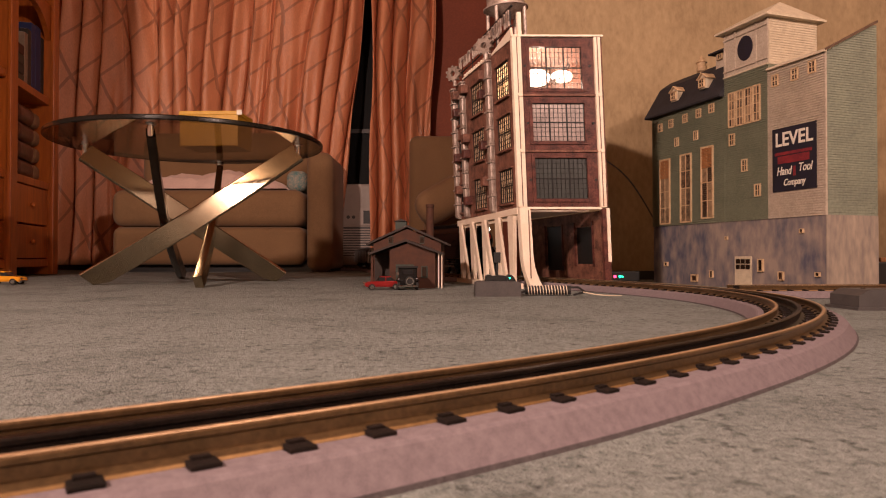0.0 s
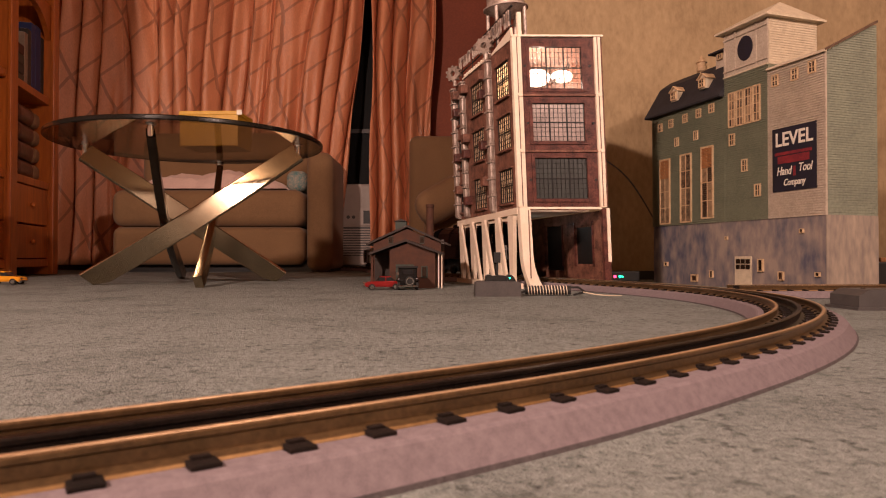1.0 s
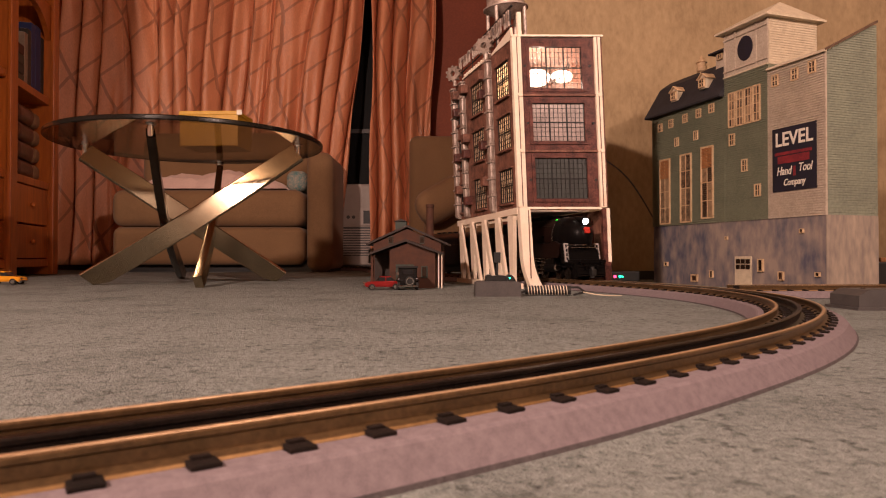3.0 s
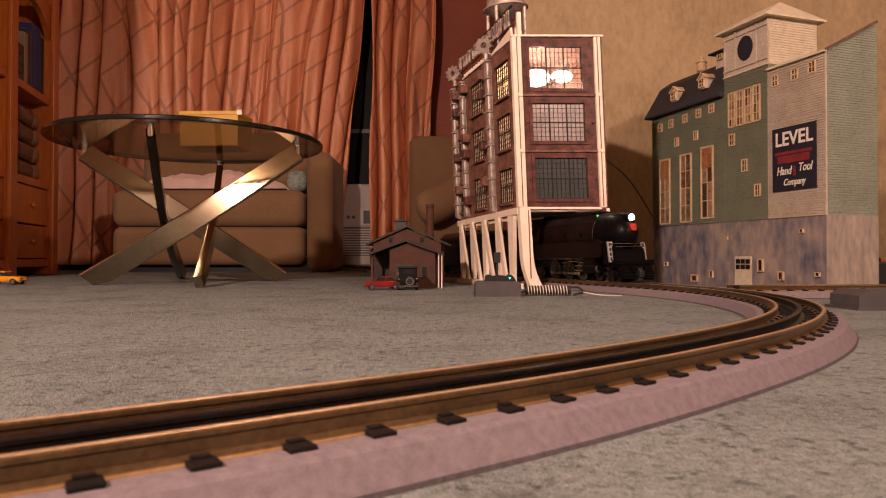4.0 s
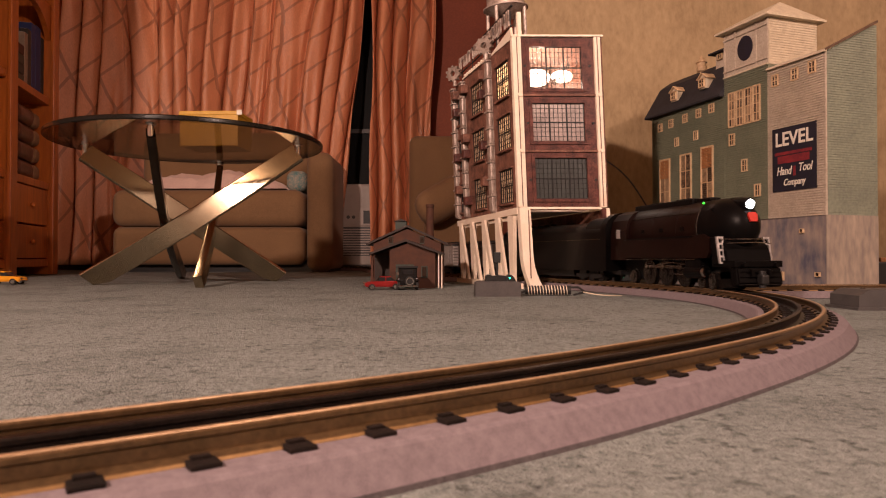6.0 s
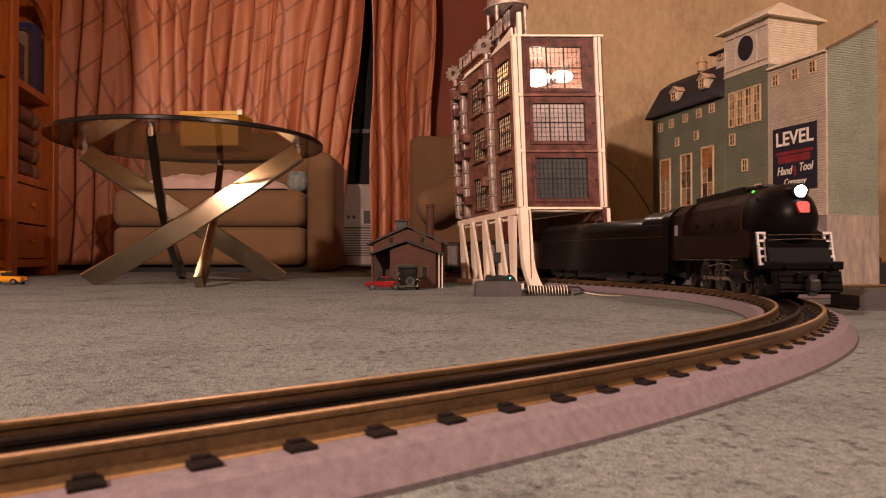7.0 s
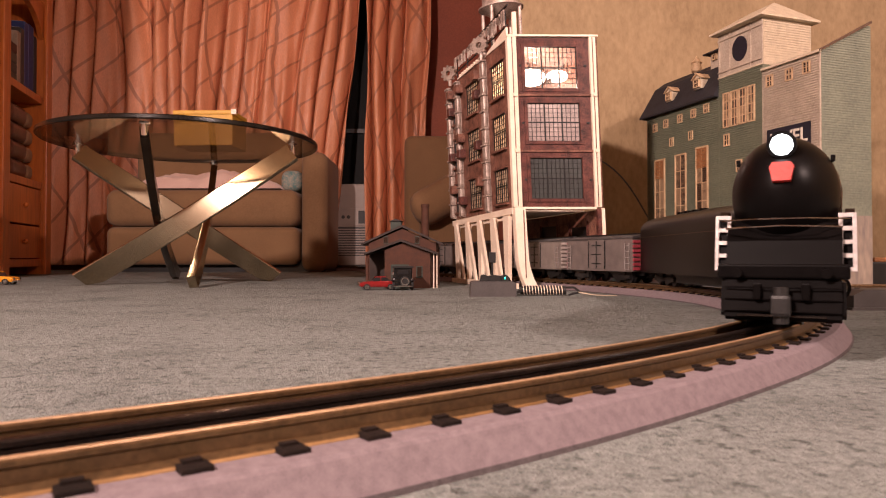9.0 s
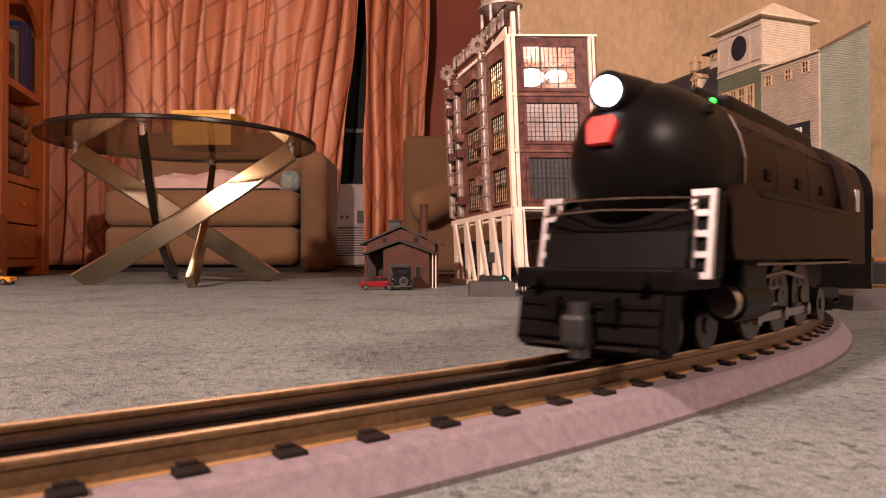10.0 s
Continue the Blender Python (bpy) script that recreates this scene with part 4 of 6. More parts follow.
# ---------- coal and grain elevator over the track ----------
RUST = shade("rusty_brown_siding", (0.30, 0.140, 0.095), (0.035, 0.015, 0.012), 0.50, scale=60, fine=500, mix=0.6, bump=0.3, spec=0.2)
MAROON = shade("maroon_painted_panel", (0.17, 0.060, 0.046), (0.020, 0.008, 0.007), 0.40, scale=60, fine=500, mix=0.6, bump=0.3, spec=0.2)
AGED_WHITE = shade("cream_painted_timber", (0.90, 0.80, 0.66), (0.76, 0.62, 0.47), 0.5, scale=40, fine=500, mix=0.7, bump=0.2)
GALV = shade("dull_galvanised_metal", (0.60, 0.50, 0.43), (0.12, 0.078, 0.060), 0.42, 0.2, scale=70, fine=600, mix=0.8)
LEAD = shade("dark_window_leading", (0.015, 0.016, 0.016), (0.01, 0.01, 0.01), 0.5, 0.4)


def glow_glass(name, tint, glow_film, share):
    """Glass with an added milky film standing for the glare round a bulb behind it."""
    m = clear_glass(name, tint, 0.06)
    N, L = m.node_tree.nodes, m.node_tree.links
    tr, x, n, r = N.new("ShaderNodeBsdfTranslucent"), N.new("ShaderNodeMixShader"), N.new("ShaderNodeTexNoise"), N.new("ShaderNodeMapRange")
    tr.inputs[0].default_value = (*glow_film, 1)
    n.inputs["Scale"].default_value, n.inputs["Detail"].default_value = 45.0, 5
    r.inputs["To Min"].default_value, r.inputs["To Max"].default_value = share * 0.6, share * 1.4
    L.new(n.outputs["Fac"], r.inputs[0])
    L.new(r.outputs[0], x.inputs[0])
    old = N["Material Output"].inputs[0].links[0].from_socket
    L.new(old, x.inputs[1])
    L.new(tr.outputs[0], x.inputs[2])
    L.new(x.outputs[0], N["Material Output"].inputs[0])
    return m


def through_light(m, share):
    """Lets light from behind glow through a pane."""
    N, L = m.node_tree.nodes, m.node_tree.links
    tr, x = N.new("ShaderNodeBsdfTranslucent"), N.new("ShaderNodeMixShader")
    mix = [n for n in N if n.bl_idname == "ShaderNodeMix"][0]
    L.new(mix.outputs[2], tr.inputs[0])
    x.inputs[0].default_value = share
    L.new(N["Principled BSDF"].outputs[0], x.inputs[1])
    L.new(tr.outputs[0], x.inputs[2])
    L.new(x.outputs[0], N["Material Output"].inputs[0])
    return m


# pale amber colour stands for the glow of lit rooms behind
AMBER_PANE = shade("amber_lit_pane", (0.95, 0.84, 0.68), (0.55, 0.36, 0.20), 0.4, scale=60, fine=300, mix=0.6)
CLEAR = glow_glass("bulb_glow_glass", (0.80, 0.72, 0.68), (0.50, 0.36, 0.31), 0.10)
# grey glass, its colour paled to stand for the bulb-lit room behind
GREY_PANE = shade("lit_grey_pane", (0.46, 0.37, 0.345), (0.20, 0.155, 0.148), 0.25, scale=30, fine=300, mix=0.8)
through_light(GREY_PANE, 0.22)
through_light(AMBER_PANE, 0.5)
DIM_GLASS = shade("dusty_dark_pane", (0.050, 0.058, 0.055), (0.028, 0.030, 0.029), 0.3, scale=40, fine=300)
BULB = shade("lit_bulb", (1, 0.9, 0.8), rough=0.3, emit=((1.0, 0.80, 0.60), 16.0), bump=0)
SKEW = Matrix(((1.0, -0.275, -0.039, 0.0181), (0.006, 0.9615, 0, 0), (0, 0, 1, 0), (0, 0, 0, 1)))


def lattice(parent, u0, u1, z0, z1, v, nu, nz, w, axis="u"):
    """Glazing bars in the plane v (front) or u (side)."""
    spans = [(u0 + (u1 - u0) * k / nu - w, u0 + (u1 - u0) * k / nu + w, z0, z1) for k in range(nu + 1)]
    spans += [(u0, u1, z0 + (z1 - z0) * k / nz - w, z0 + (z1 - z0) * k / nz + w) for k in range(nz + 1)]
    for n, (a, b, c, d) in enumerate(spans):
        lo, hi = v - 0.0008 - 0.0001 * (n > nu), v + 0.0008
        pbox("glazing_bar", LEAD, parent, *((a, b, lo, hi, c, d) if axis == "u" else (lo, hi, a, b, c, d)), 0.0, "", SKEW)


def elevator():
    t = thing("elevator_tower", pose(0.129, 1.22, 0), "tall rusty model elevator tower on cream timber legs over the track", "model building")
    W, D, Z0, Z1 = 0.160, 0.374, 0.147, 0.465

    def pb(name, mat, parent, *c, label="", bevel=0.0):
        return pbox(name, mat, parent, *c, bevel, label, SKEW)
    # front panels with windows
    for k, (z0, z1, wz0, wz1, off, glass) in enumerate(((0.359, 0.463, 0.369, 0.446, 0.0, CLEAR), (0.256, 0.355, 0.272, 0.342, 0.002, GREY_PANE), (0.150, 0.252, 0.166, 0.241, 0.003, DIM_GLASS))):
        u0, u1 = 0.028 + off, 0.124 + off
        bm = bmesh.new()
        for c in ((0.012, u0, z0, z1), (u1, 0.148, z0, z1), (u0, u1, z0, wz0), (u0, u1, wz1, z1)):
            box(bm, c[0], c[1], 0.0, 0.005, c[2], c[3], 0.0006)
        pan = part("front_panel", bm, MAROON, t, "maroon panel with a leaded window", m=SKEW)
        bm = bmesh.new()
        for a, b, c, d in ((u0 - 0.006, u0, wz0 - 0.006, wz1 + 0.006), (u1, u1 + 0.006, wz0 - 0.006, wz1 + 0.006), (u0, u1, wz0 - 0.006, wz0), (u0, u1, wz1, wz1 + 0.006)):
            box(bm, a, b, -0.0022, 0.0, c, d, 0.0004)
        part("window_frame", bm, MAROON, pan, m=SKEW)
        lattice(pan, u0, u1, wz0, wz1, 0.0018, 3, 2, 0.0011)
        lattice(pan, u0, u1, wz0, wz1, 0.0022, 12, 8, 0.0003)
        pane = pb("pane", glass, pan, u0, u1, 0.0026, 0.0032, wz0, wz1)
        pane.visible_shadow = False
        for u in (0.019, 0.139):
            bm = bmesh.new()
            rod(bm, (u + off, -0.002, (z0 + z1) / 2), (u + off, 0.001, (z0 + z1) / 2), 0.0022, seg=10)
            part("bolt", bm, LEAD, pan, m=SKEW)
    for z in (0.357, 0.254, 0.149):
        pb("belt_rail", RUST if z > 0.2 else AGED_WHITE, t, 0.010, 0.150, -0.003, 0.005, z - 0.0022, z + 0.0018)
    # corner posts
    for u0, u1 in ((-0.004, 0.0045), (0.0045, 0.0125), (0.147, 0.1585), (0.1585, 0.1625)):
        pb("corner_post", AGED_WHITE if u1 < 0.16 else RUST, t, u0, u1, -0.005 if u1 < 0.16 else -0.002, 0.006, 0.150, 0.466, bevel=0.0012)
    for z in (0.357, 0.254):
        for u in (0.006, 0.153):
            bm = bmesh.new()
            rod(bm, (u, -0.008, z), (u, -0.004, z), 0.004, seg=8)
            part("bracket", bm, AGED_WHITE, t, m=SKEW)
    # dark strips laid on the posts stand for the shade in their grooves
    for u in (0.0042, 0.1520):
        pb("post_groove_shade", RUST, t, u - 0.0007, u + 0.0007, -0.0056, -0.0048, 0.152, 0.463)
    pb("top_rail", AGED_WHITE, t, -0.005, 0.163, -0.006, 0.006, 0.464, 0.4675)
    # floors and back
    for z in (0.1475, 0.255, 0.358, 0.4625):
        pb("floor_deck", AGED_WHITE if z < 0.2 else RUST, t, 0.003, 0.157, 0.22 if 0.2 < z < 0.4 else 0.060 if z < 0.2 else 0.007, D - 0.004, z - 0.001, z + 0.0015)
    pb("back_wall", RUST, t, 0.002, 0.158, D - 0.003, D, 0.150, 0.455)
    for c in ((0.007, 0.12, 0.150, 0.462), (0.12, D, 0.150, 0.460)):
        pb("side_wall", RUST, t, 0.156, 0.159, *c)
    # street side wall with its bays
    rows = ((0.163, 0.226), (0.266, 0.329), (0.366, 0.430))
    bays = ((0.030, 0.092), (0.178, 0.246), (0.316, 0.346))
    us = [0.007] + [x for b in bays for x in b] + [D - 0.002]
    for i in range(0, len(us), 2):
        pb("wall_pier", RUST, t, 0.0, 0.004, us[i], us[i + 1], 0.148, 0.462, label="rusty siding between the windows")
    zs = [0.148] + [x for r in rows for x in r] + [0.462]
    for b in bays:
        for i in range(0, len(zs), 2):
            pb("wall_spandrel", RUST, t, 0.0005, 0.004, b[0], b[1], zs[i], zs[i + 1])
    for b in bays:
        for i, r in enumerate(rows):
            win = pb("window", AMBER_PANE, t, 0.0016, 0.0024, b[0], b[1], r[0], r[1], label="amber papered factory window")
            lattice(win, b[0], b[1], r[0], r[1], 0.0004, 2, 2, 0.0012, "v")
            lattice(win, b[0], b[1], r[0], r[1], 0.0008, 6, 7, 0.0004, "v")
            pb("window_sill", RUST, win, -0.006, 0.0, b[0] - 0.004, b[1] + 0.004, r[0] - 0.005, r[0] - 0.001)
            pb("window_hood", RUST, win, -0.004, 0.0, b[0] - 0.004, b[1] + 0.004, r[1] + 0.001, r[1] + 0.004)
    for v in (0.125, 0.296, 0.362):
        zz = 0.150
        pil = pb("pilaster", GALV, t, -0.008, 0.0, v - 0.007, v + 0.007, 0.149, 0.456, label="worn grey riveted pilaster")
        while zz < 0.445:
            pb("pilaster_block", GALV, pil, -0.0105, -0.002, v - 0.009, v + 0.009, zz, zz + 0.030, bevel=0.003)
            pb("pilaster_ring", GALV, pil, -0.0125, -0.002, v - 0.011, v + 0.011, zz + 0.030, zz + 0.034, bevel=0.001)
            zz += 0.034
    for v in (0.150, 0.268, 0.330):
        for i, z in enumerate((0.175, 0.205, 0.280, 0.315, 0.385, 0.425)):
            if (i + int(v * 100)) % 3:
                pb("junction_box", RUST if i % 2 else MAROON, t, -0.016, 0.0, v, v + 0.018, z, z + 0.019, bevel=0.002)
    # round ornaments on the parapet
    for v in (0.125, 0.340):
        bm = bmesh.new()
        rot = Matrix.Translation((-0.010, v, 0.487)) @ pose(0, 0, 0, 0, 0, 42) @ pose(0, 0, 0, 0, 90, 0)
        lathe(bm, [(0.006, -0.004), (0.0155, -0.004), (0.0155, 0.004), (0.006, 0.004), (0.006, -0.004)], rot, 16)
        for k in range(10):
            a = k * math.pi / 5
            c, s = 0.0162 * math.cos(a), 0.0162 * math.sin(a)
            rod(bm, rot @ Vector((c, s, -0.0045)), rot @ Vector((c, s, 0.0045)), 0.0028, seg=8)
        rod(bm, (-0.008, v, 0.458), (-0.008, v, 0.473), 0.004, seg=8)
        part("gear_ornament", bm, GALV, t, "grey toothed wheel ornament", m=SKEW)
    bm = bmesh.new()
    prism(bm, [(0.006, 0.462), (0.11, 0.462), (0.11, 0.466), (0.006, 0.484)], 0.004, Matrix(((0, 1, 0, -0.002), (1, 0, 0, 0), (0, 0, 1, 0), (0, 0, 0, 1))))
    for k in range(9):
        box(bm, -0.004, 0.003, 0.150 + 0.016 * k, 0.156 + 0.016 * k, 0.462, 0.470)
    box(bm, -0.003, 0.002, 0.145, 0.30, 0.462, 0.4655)
    part("parapet", bm, AGED_WHITE, t, m=SKEW)
    # rooftop letters that cannot be read: plain bars on a rail
    bm = bmesh.new()
    beam(bm, (0.004, 0.010, 0.5270), (0.004, 0.335, 0.5120), 0.003, 0.003)
    beam(bm, (0.004, 0.010, 0.4900), (0.004, 0.335, 0.4850), 0.002, 0.002)
    for k in range(5):
        v = 0.02 + 0.075 * k
        tube(bm, [(0.004, v, 0.463), (0.004, v, 0.520)], 0.0012)
    sign = part("roof_sign", bm, LEAD, t, "open rooftop letter sign", m=SKEW)
    rng = random.Random(3)
    for k in range(15):
        v = 0.018 + 0.0212 * k
        bm = bmesh.new()
        top = 0.522 - 0.04 * v
        box(bm, -0.001, 0.002, v, v + 0.0035, 0.491, top)
        if k % 3 != 1:
            box(bm, -0.001, 0.002, v + 0.009, v + 0.0125, 0.491, top)
        box(bm, -0.001, 0.002, v, v + 0.0125, rng.uniform(0.497, 0.512), rng.uniform(0.514, 0.518))
        part("letter_bar", bm, GALV, sign, m=SKEW)
    # water tank
    bm = bmesh.new()
    lathe(bm, [(0.0, 0.540), (0.014, 0.541), (0.036, 0.558), (0.043, 0.560), (0.043, 0.563), (0.036, 0.564), (0.036, 0.632), (0.039, 0.633), (0.0, 0.655)], Matrix.Translation((0.036, 0.125, 0)), 28)
    part("water_tank", bm, GALV, t, "grey riveted rooftop water tank", m=SKEW, smooth=True)
    for a, b in ((0.008, 0.10), (0.064, 0.10), (0.008, 0.15), (0.064, 0.15)):
        bm = bmesh.new()
        tube(bm, [(a, b, 0.463), (a, b, 0.560)], 0.0035, 8)
        part("tank_leg", bm, GALV, t, m=SKEW)
    pb("roof_post", AGED_WHITE, t, 0.010, 0.017, 0.002, 0.008, 0.463, 0.512)
    # bulbs in the upper room, stretched so their shape takes in the glare
    bm = bmesh.new()
    bmesh.ops.create_uvsphere(bm, u_segments=20, v_segments=12, radius=0.0165, matrix=Matrix.Translation((0.054, 0.034, 0.3975)) @ Matrix.Diagonal((1.55, 1, 1, 1)))
    part("bulb", bm, BULB, t, "glowing warm white bulb, enlarged to its glare", m=SKEW, smooth=True)
    bm = bmesh.new()
    bmesh.ops.create_uvsphere(bm, u_segments=16, v_segments=10, radius=0.0115, matrix=Matrix.Translation((0.104, 0.036, 0.4010)) @ Matrix.Diagonal((1.75, 1, 1, 1)))
    part("bulb", bm, BULB, t, "smaller glowing warm bulb, enlarged to its glare", m=SKEW, smooth=True)
    bm = bmesh.new()
    tube(bm, [(0.120, 0.040, 0.425), (0.085, 0.034, 0.390)], 0.0035, 8)
    part("lamp_holder", bm, BLACK, t, m=SKEW)
    # cream legs: the big flared one, the trestle and the far wall under the rooms
    bm = bmesh.new()
    band(bm, [(0.008 + 0.004 * f + 0.09 * max(0, f - 0.60) ** 2, 0.004, 0.150 * (1 - f)) for f in [k / 12 for k in range(13)]], 0.021, 0.016)
    part("front_leg", bm, AGED_WHITE, t, "cream flared front leg", m=SKEW)
    # dark strip laid on the leg stands for shade in its groove
    pb("leg_groove_shade", RUST, t, 0.013, 0.0145, -0.0052, -0.0040, 0.02, 0.145)
    side_top = 0.136
    bm = bmesh.new()
    beam(bm, (-0.001, 0.004, 0.1440), (-0.001, D, 0.1380), 0.007, 0.012)
    beam(bm, (0.004, 0.004, 0.1320), (0.004, D, 0.1290), 0.005, 0.005)
    part("sill_beam", bm, AGED_WHITE, t, "weathered cream sill beam", m=SKEW)
    vs = (0.035, 0.105, 0.185, 0.265, 0.345)
    across = Matrix(((0, 1, 0, 0), (1, 0, 0, 0), (0, 0, 1, 0), (0, 0, 0, 1)))
    for v in vs:
        bm = bmesh.new()
        prism(bm, [(v - 0.015, side_top), (v + 0.013, side_top), (v + 0.012, 0.0), (v - 0.002, 0.0)], 0.007, Matrix.Translation((-0.006, 0, 0)) @ across)
        part("trestle_post", bm, AGED_WHITE, t, "cream tapered trestle post", m=SKEW)
    for a, b in zip(vs, vs[1:]):
        bm = bmesh.new()
        prism(bm, [(b - 0.022, side_top), (b - 0.004, side_top), (a + 0.024, 0.004), (a + 0.012, 0.004)], 0.005, Matrix.Translation((-0.012, 0, 0)) @ across)
        part("trestle_brace", bm, AGED_WHITE, t, m=SKEW)
    pb("trestle_sill", AGED_WHITE, t, -0.014, 0.004, 0.008, D - 0.010, 0.0, 0.010)
    bm = bmesh.new()
    for c in ((0.004, 0.055, 0.0, 0.146), (0.055, 0.130, 0.0, 0.045), (0.055, 0.130, 0.118, 0.146), (0.130, 0.185, 0.0, 0.146), (0.185, 0.270, 0.0, 0.030), (0.185, 0.270, 0.125, 0.146), (0.270, D, 0.0, 0.146)):
        box(bm, 0.160, 0.164, c[0], c[1], c[2], c[3])
    low = part("lower_wall", bm, RUST, t, "dark rusty lower wall with openings", m=SKEW)
    # black board added to stand for the darkness beyond the openings
    pb("opening_shade_board", BLACK, low, 0.1645, 0.1665, 0.05, 0.28, 0.004, 0.146)
    for v in (0.055, 0.130, 0.185, 0.270):
        pb("opening_trim", MAROON, low, 0.1575, 0.160, v - 0.002, v + 0.002, 0.040, 0.128)
    pb("rear_leg", MAROON, t, 0.150, 0.1625, -0.004, 0.004, 0.0, 0.148, bevel=0.001)
    pb("rear_leg", AGED_WHITE, t, 0.1570, 0.1630, -0.0055, 0.004, 0.050, 0.1485, bevel=0.001)


# ---------- glass coffee table ----------
BRASS_LEG = shade("brushed_bronze_chrome", (0.54, 0.45, 0.31), (0.27, 0.22, 0.145), 0.25, 1.0, scale=20, fine=200, mix=1.5, bump=0.03, depth=0.0005)
CHROME = shade("polished_chrome", (0.80, 0.76, 0.72), (0.7, 0.66, 0.62), 0.10, 1.0, bump=0)
DARK_LEG = shade("dark_bronze_metal", (0.10, 0.075, 0.055), (0.05, 0.037, 0.028), 0.25, 1.0, scale=30, fine=500)
TABLE_GLASS = clear_glass("smoked_table_glass", (0.66, 0.61, 0.53), 0.01, 6.0)
GLASS_EDGE = shade("dark_glass_edge", (0.012, 0.010, 0.008), (0.007, 0.006, 0.005), 0.22, spec=0.25)
YELLOW = shade("yellow_card", (0.52, 0.29, 0.016), (0.40, 0.22, 0.012), 0.5, scale=40, fine=400)


def band(bm, pts, wide, thick, twist=0.0):
    """A flat bar along a bent line in one upright plane."""
    pts = [Vector(p) for p in pts]
    flat = Vector((pts[-1].x - pts[0].x, pts[-1].y - pts[0].y, 0)).normalized()
    side = Vector((-flat.y, flat.x, 0))
    rings = []
    for i, p in enumerate(pts):
        d = (pts[min(i + 1, len(pts) - 1)] - pts[max(i - 1, 0)]).normalized()
        n = d.cross(side).normalized()
        turn = Matrix.Rotation(twist * (i / (len(pts) - 1) - 0.5), 3, d)
        n, side_i = turn @ n, turn @ side
        rings.append([bm.verts.new(p + n * (a * wide / 2) + side_i * (b * thick / 2)) for a, b in ((-1, -0.7), (-0.92, -1), (0.92, -1), (1, -0.7), (1, 0.7), (0.92, 1), (-0.92, 1), (-1, 0.7))])
    for a, b in zip(rings, rings[1:]):
        for i in range(8):
            bm.faces.new((a[i], a[(i + 1) % 8], b[(i + 1) % 8], b[i]))
    bm.faces.new(rings[0][::-1])
    bm.faces.new(rings[-1])


def table():
    cx, cy, zt = -0.565, 1.49, 0.309
    t = thing("coffee_table", pose(cx, cy, 0), "round smoked-glass coffee table on crossed curved metal bars", "coffee table")
    bm = bmesh.new()
    rod(bm, (0, 0, zt + 0.0005), (0, 0, zt + 0.009), 0.2880, seg=96)
    top = part("tabletop", bm, TABLE_GLASS, t, "round smoked glass top", smooth=True)
    bm = bmesh.new()
    lathe(bm, [(0.2883, zt), (0.2905, zt + 0.002), (0.2905, zt + 0.008), (0.2883, zt + 0.0098), (0.2873, zt + 0.0098), (0.2873, zt), (0.2883, zt)], seg=96)
    part("glass_rim", bm, GLASS_EDGE, top, "dark bevelled glass rim", smooth=True)
    legs = (((-0.544, 1.233), (-0.705, 1.80), DARK_LEG, 0.09, 0.016, 0.030), ((-0.5965, 1.77), (-0.467, 1.268), BRASS_LEG, 0.08, 0.016, 0.034),
            ((-0.793, 1.469), (-0.392, 1.61), BRASS_LEG, 0.0, 0.012, 0.044), ((-0.322, 1.469), (-0.748, 1.395), BRASS_LEG, 0.012, 0.012, 0.046))
    for (ax, ay), (bx, by), mat, sag, thick, wide in legs:
        bm = bmesh.new()
        pts = []
        for k in range(15):
            f = k / 14
            bend = sag * math.sin(math.pi * f)
            pts.append((ax + (bx - ax) * (f - bend * 1.1) - cx, ay + (by - ay) * (f - bend * 1.1) - cy, 0.284 * (1 - f) - bend * 0.25 + 0.006))
        band(bm, pts, wide, thick, -0.85 if 0 < sag < 0.05 else 0.85 if sag == 0 else 0.3)
        for v in bm.verts:
            v.co.z = max(v.co.z, 0.0)
        leg = part("leg", bm, mat, t, "bent bronze-chrome flat bar leg" if mat is BRASS_LEG else "dark curved flat bar leg", smooth=True)
        bm = bmesh.new()
        rod(bm, (ax - cx, ay - cy, 0.280), (ax - cx, ay - cy, zt), 0.0065, seg=16)
        rod(bm, (ax - cx, ay - cy, zt - 0.004), (ax - cx, ay - cy, zt), 0.011, seg=16)
        part("spacer_pin", bm, CHROME, leg, "polished chrome spacer pin", smooth=True)
    b = thing("yellow_box", pose(-0.545, 1.60, zt + 0.010, 0, 0, -2), "yellow cardboard box lying on the glass tabletop", "box")
    pbox("box_body", YELLOW, b, -0.070, 0.068, -0.05, 0.05, 0, 0.074, 0.002)
    pbox("lid", YELLOW, b, -0.072, 0.070, -0.052, 0.052, 0.072, 0.082, 0.002, "yellow overhanging lid")
    pbox("paper_flap", SIGN_WHITE, b, 0.066, 0.078, -0.0535, -0.0515, 0.072, 0.0835, 0, "white folded paper corner", )


# ---------- brick engine house and cars ----------
BRICK = shade("brown_brick_paper", (0.080, 0.027, 0.011), (0.032, 0.011, 0.006), 0.8, scale=90, fine=700, mix=0.7)
ROOF_BROWN = shade("dark_brown_roofing", (0.030, 0.017, 0.012), (0.016, 0.010, 0.008), 0.7, scale=90, fine=700)
GREEN_TRIM = shade("dark_green_woodwork", (0.030, 0.045, 0.035), (0.018, 0.028, 0.022), 0.6)
CAR_RED = shade("glossy_red_enamel", (0.24, 0.012, 0.012), (0.18, 0.009, 0.009), 0.18, bump=0, spec=0.7)
CAR_BLACK = shade("glossy_black_enamel", (0.010, 0.010, 0.011), (0.006, 0.006, 0.006), 0.16, bump=0, spec=0.7)
CAR_YELLOW = shade("glossy_yellow_enamel", (0.75, 0.33, 0.015), (0.65, 0.28, 0.012), 0.2, bump=0)
RUBBER = shade("black_rubber", (0.012, 0.012, 0.012), (0.008, 0.008, 0.008), 0.8)
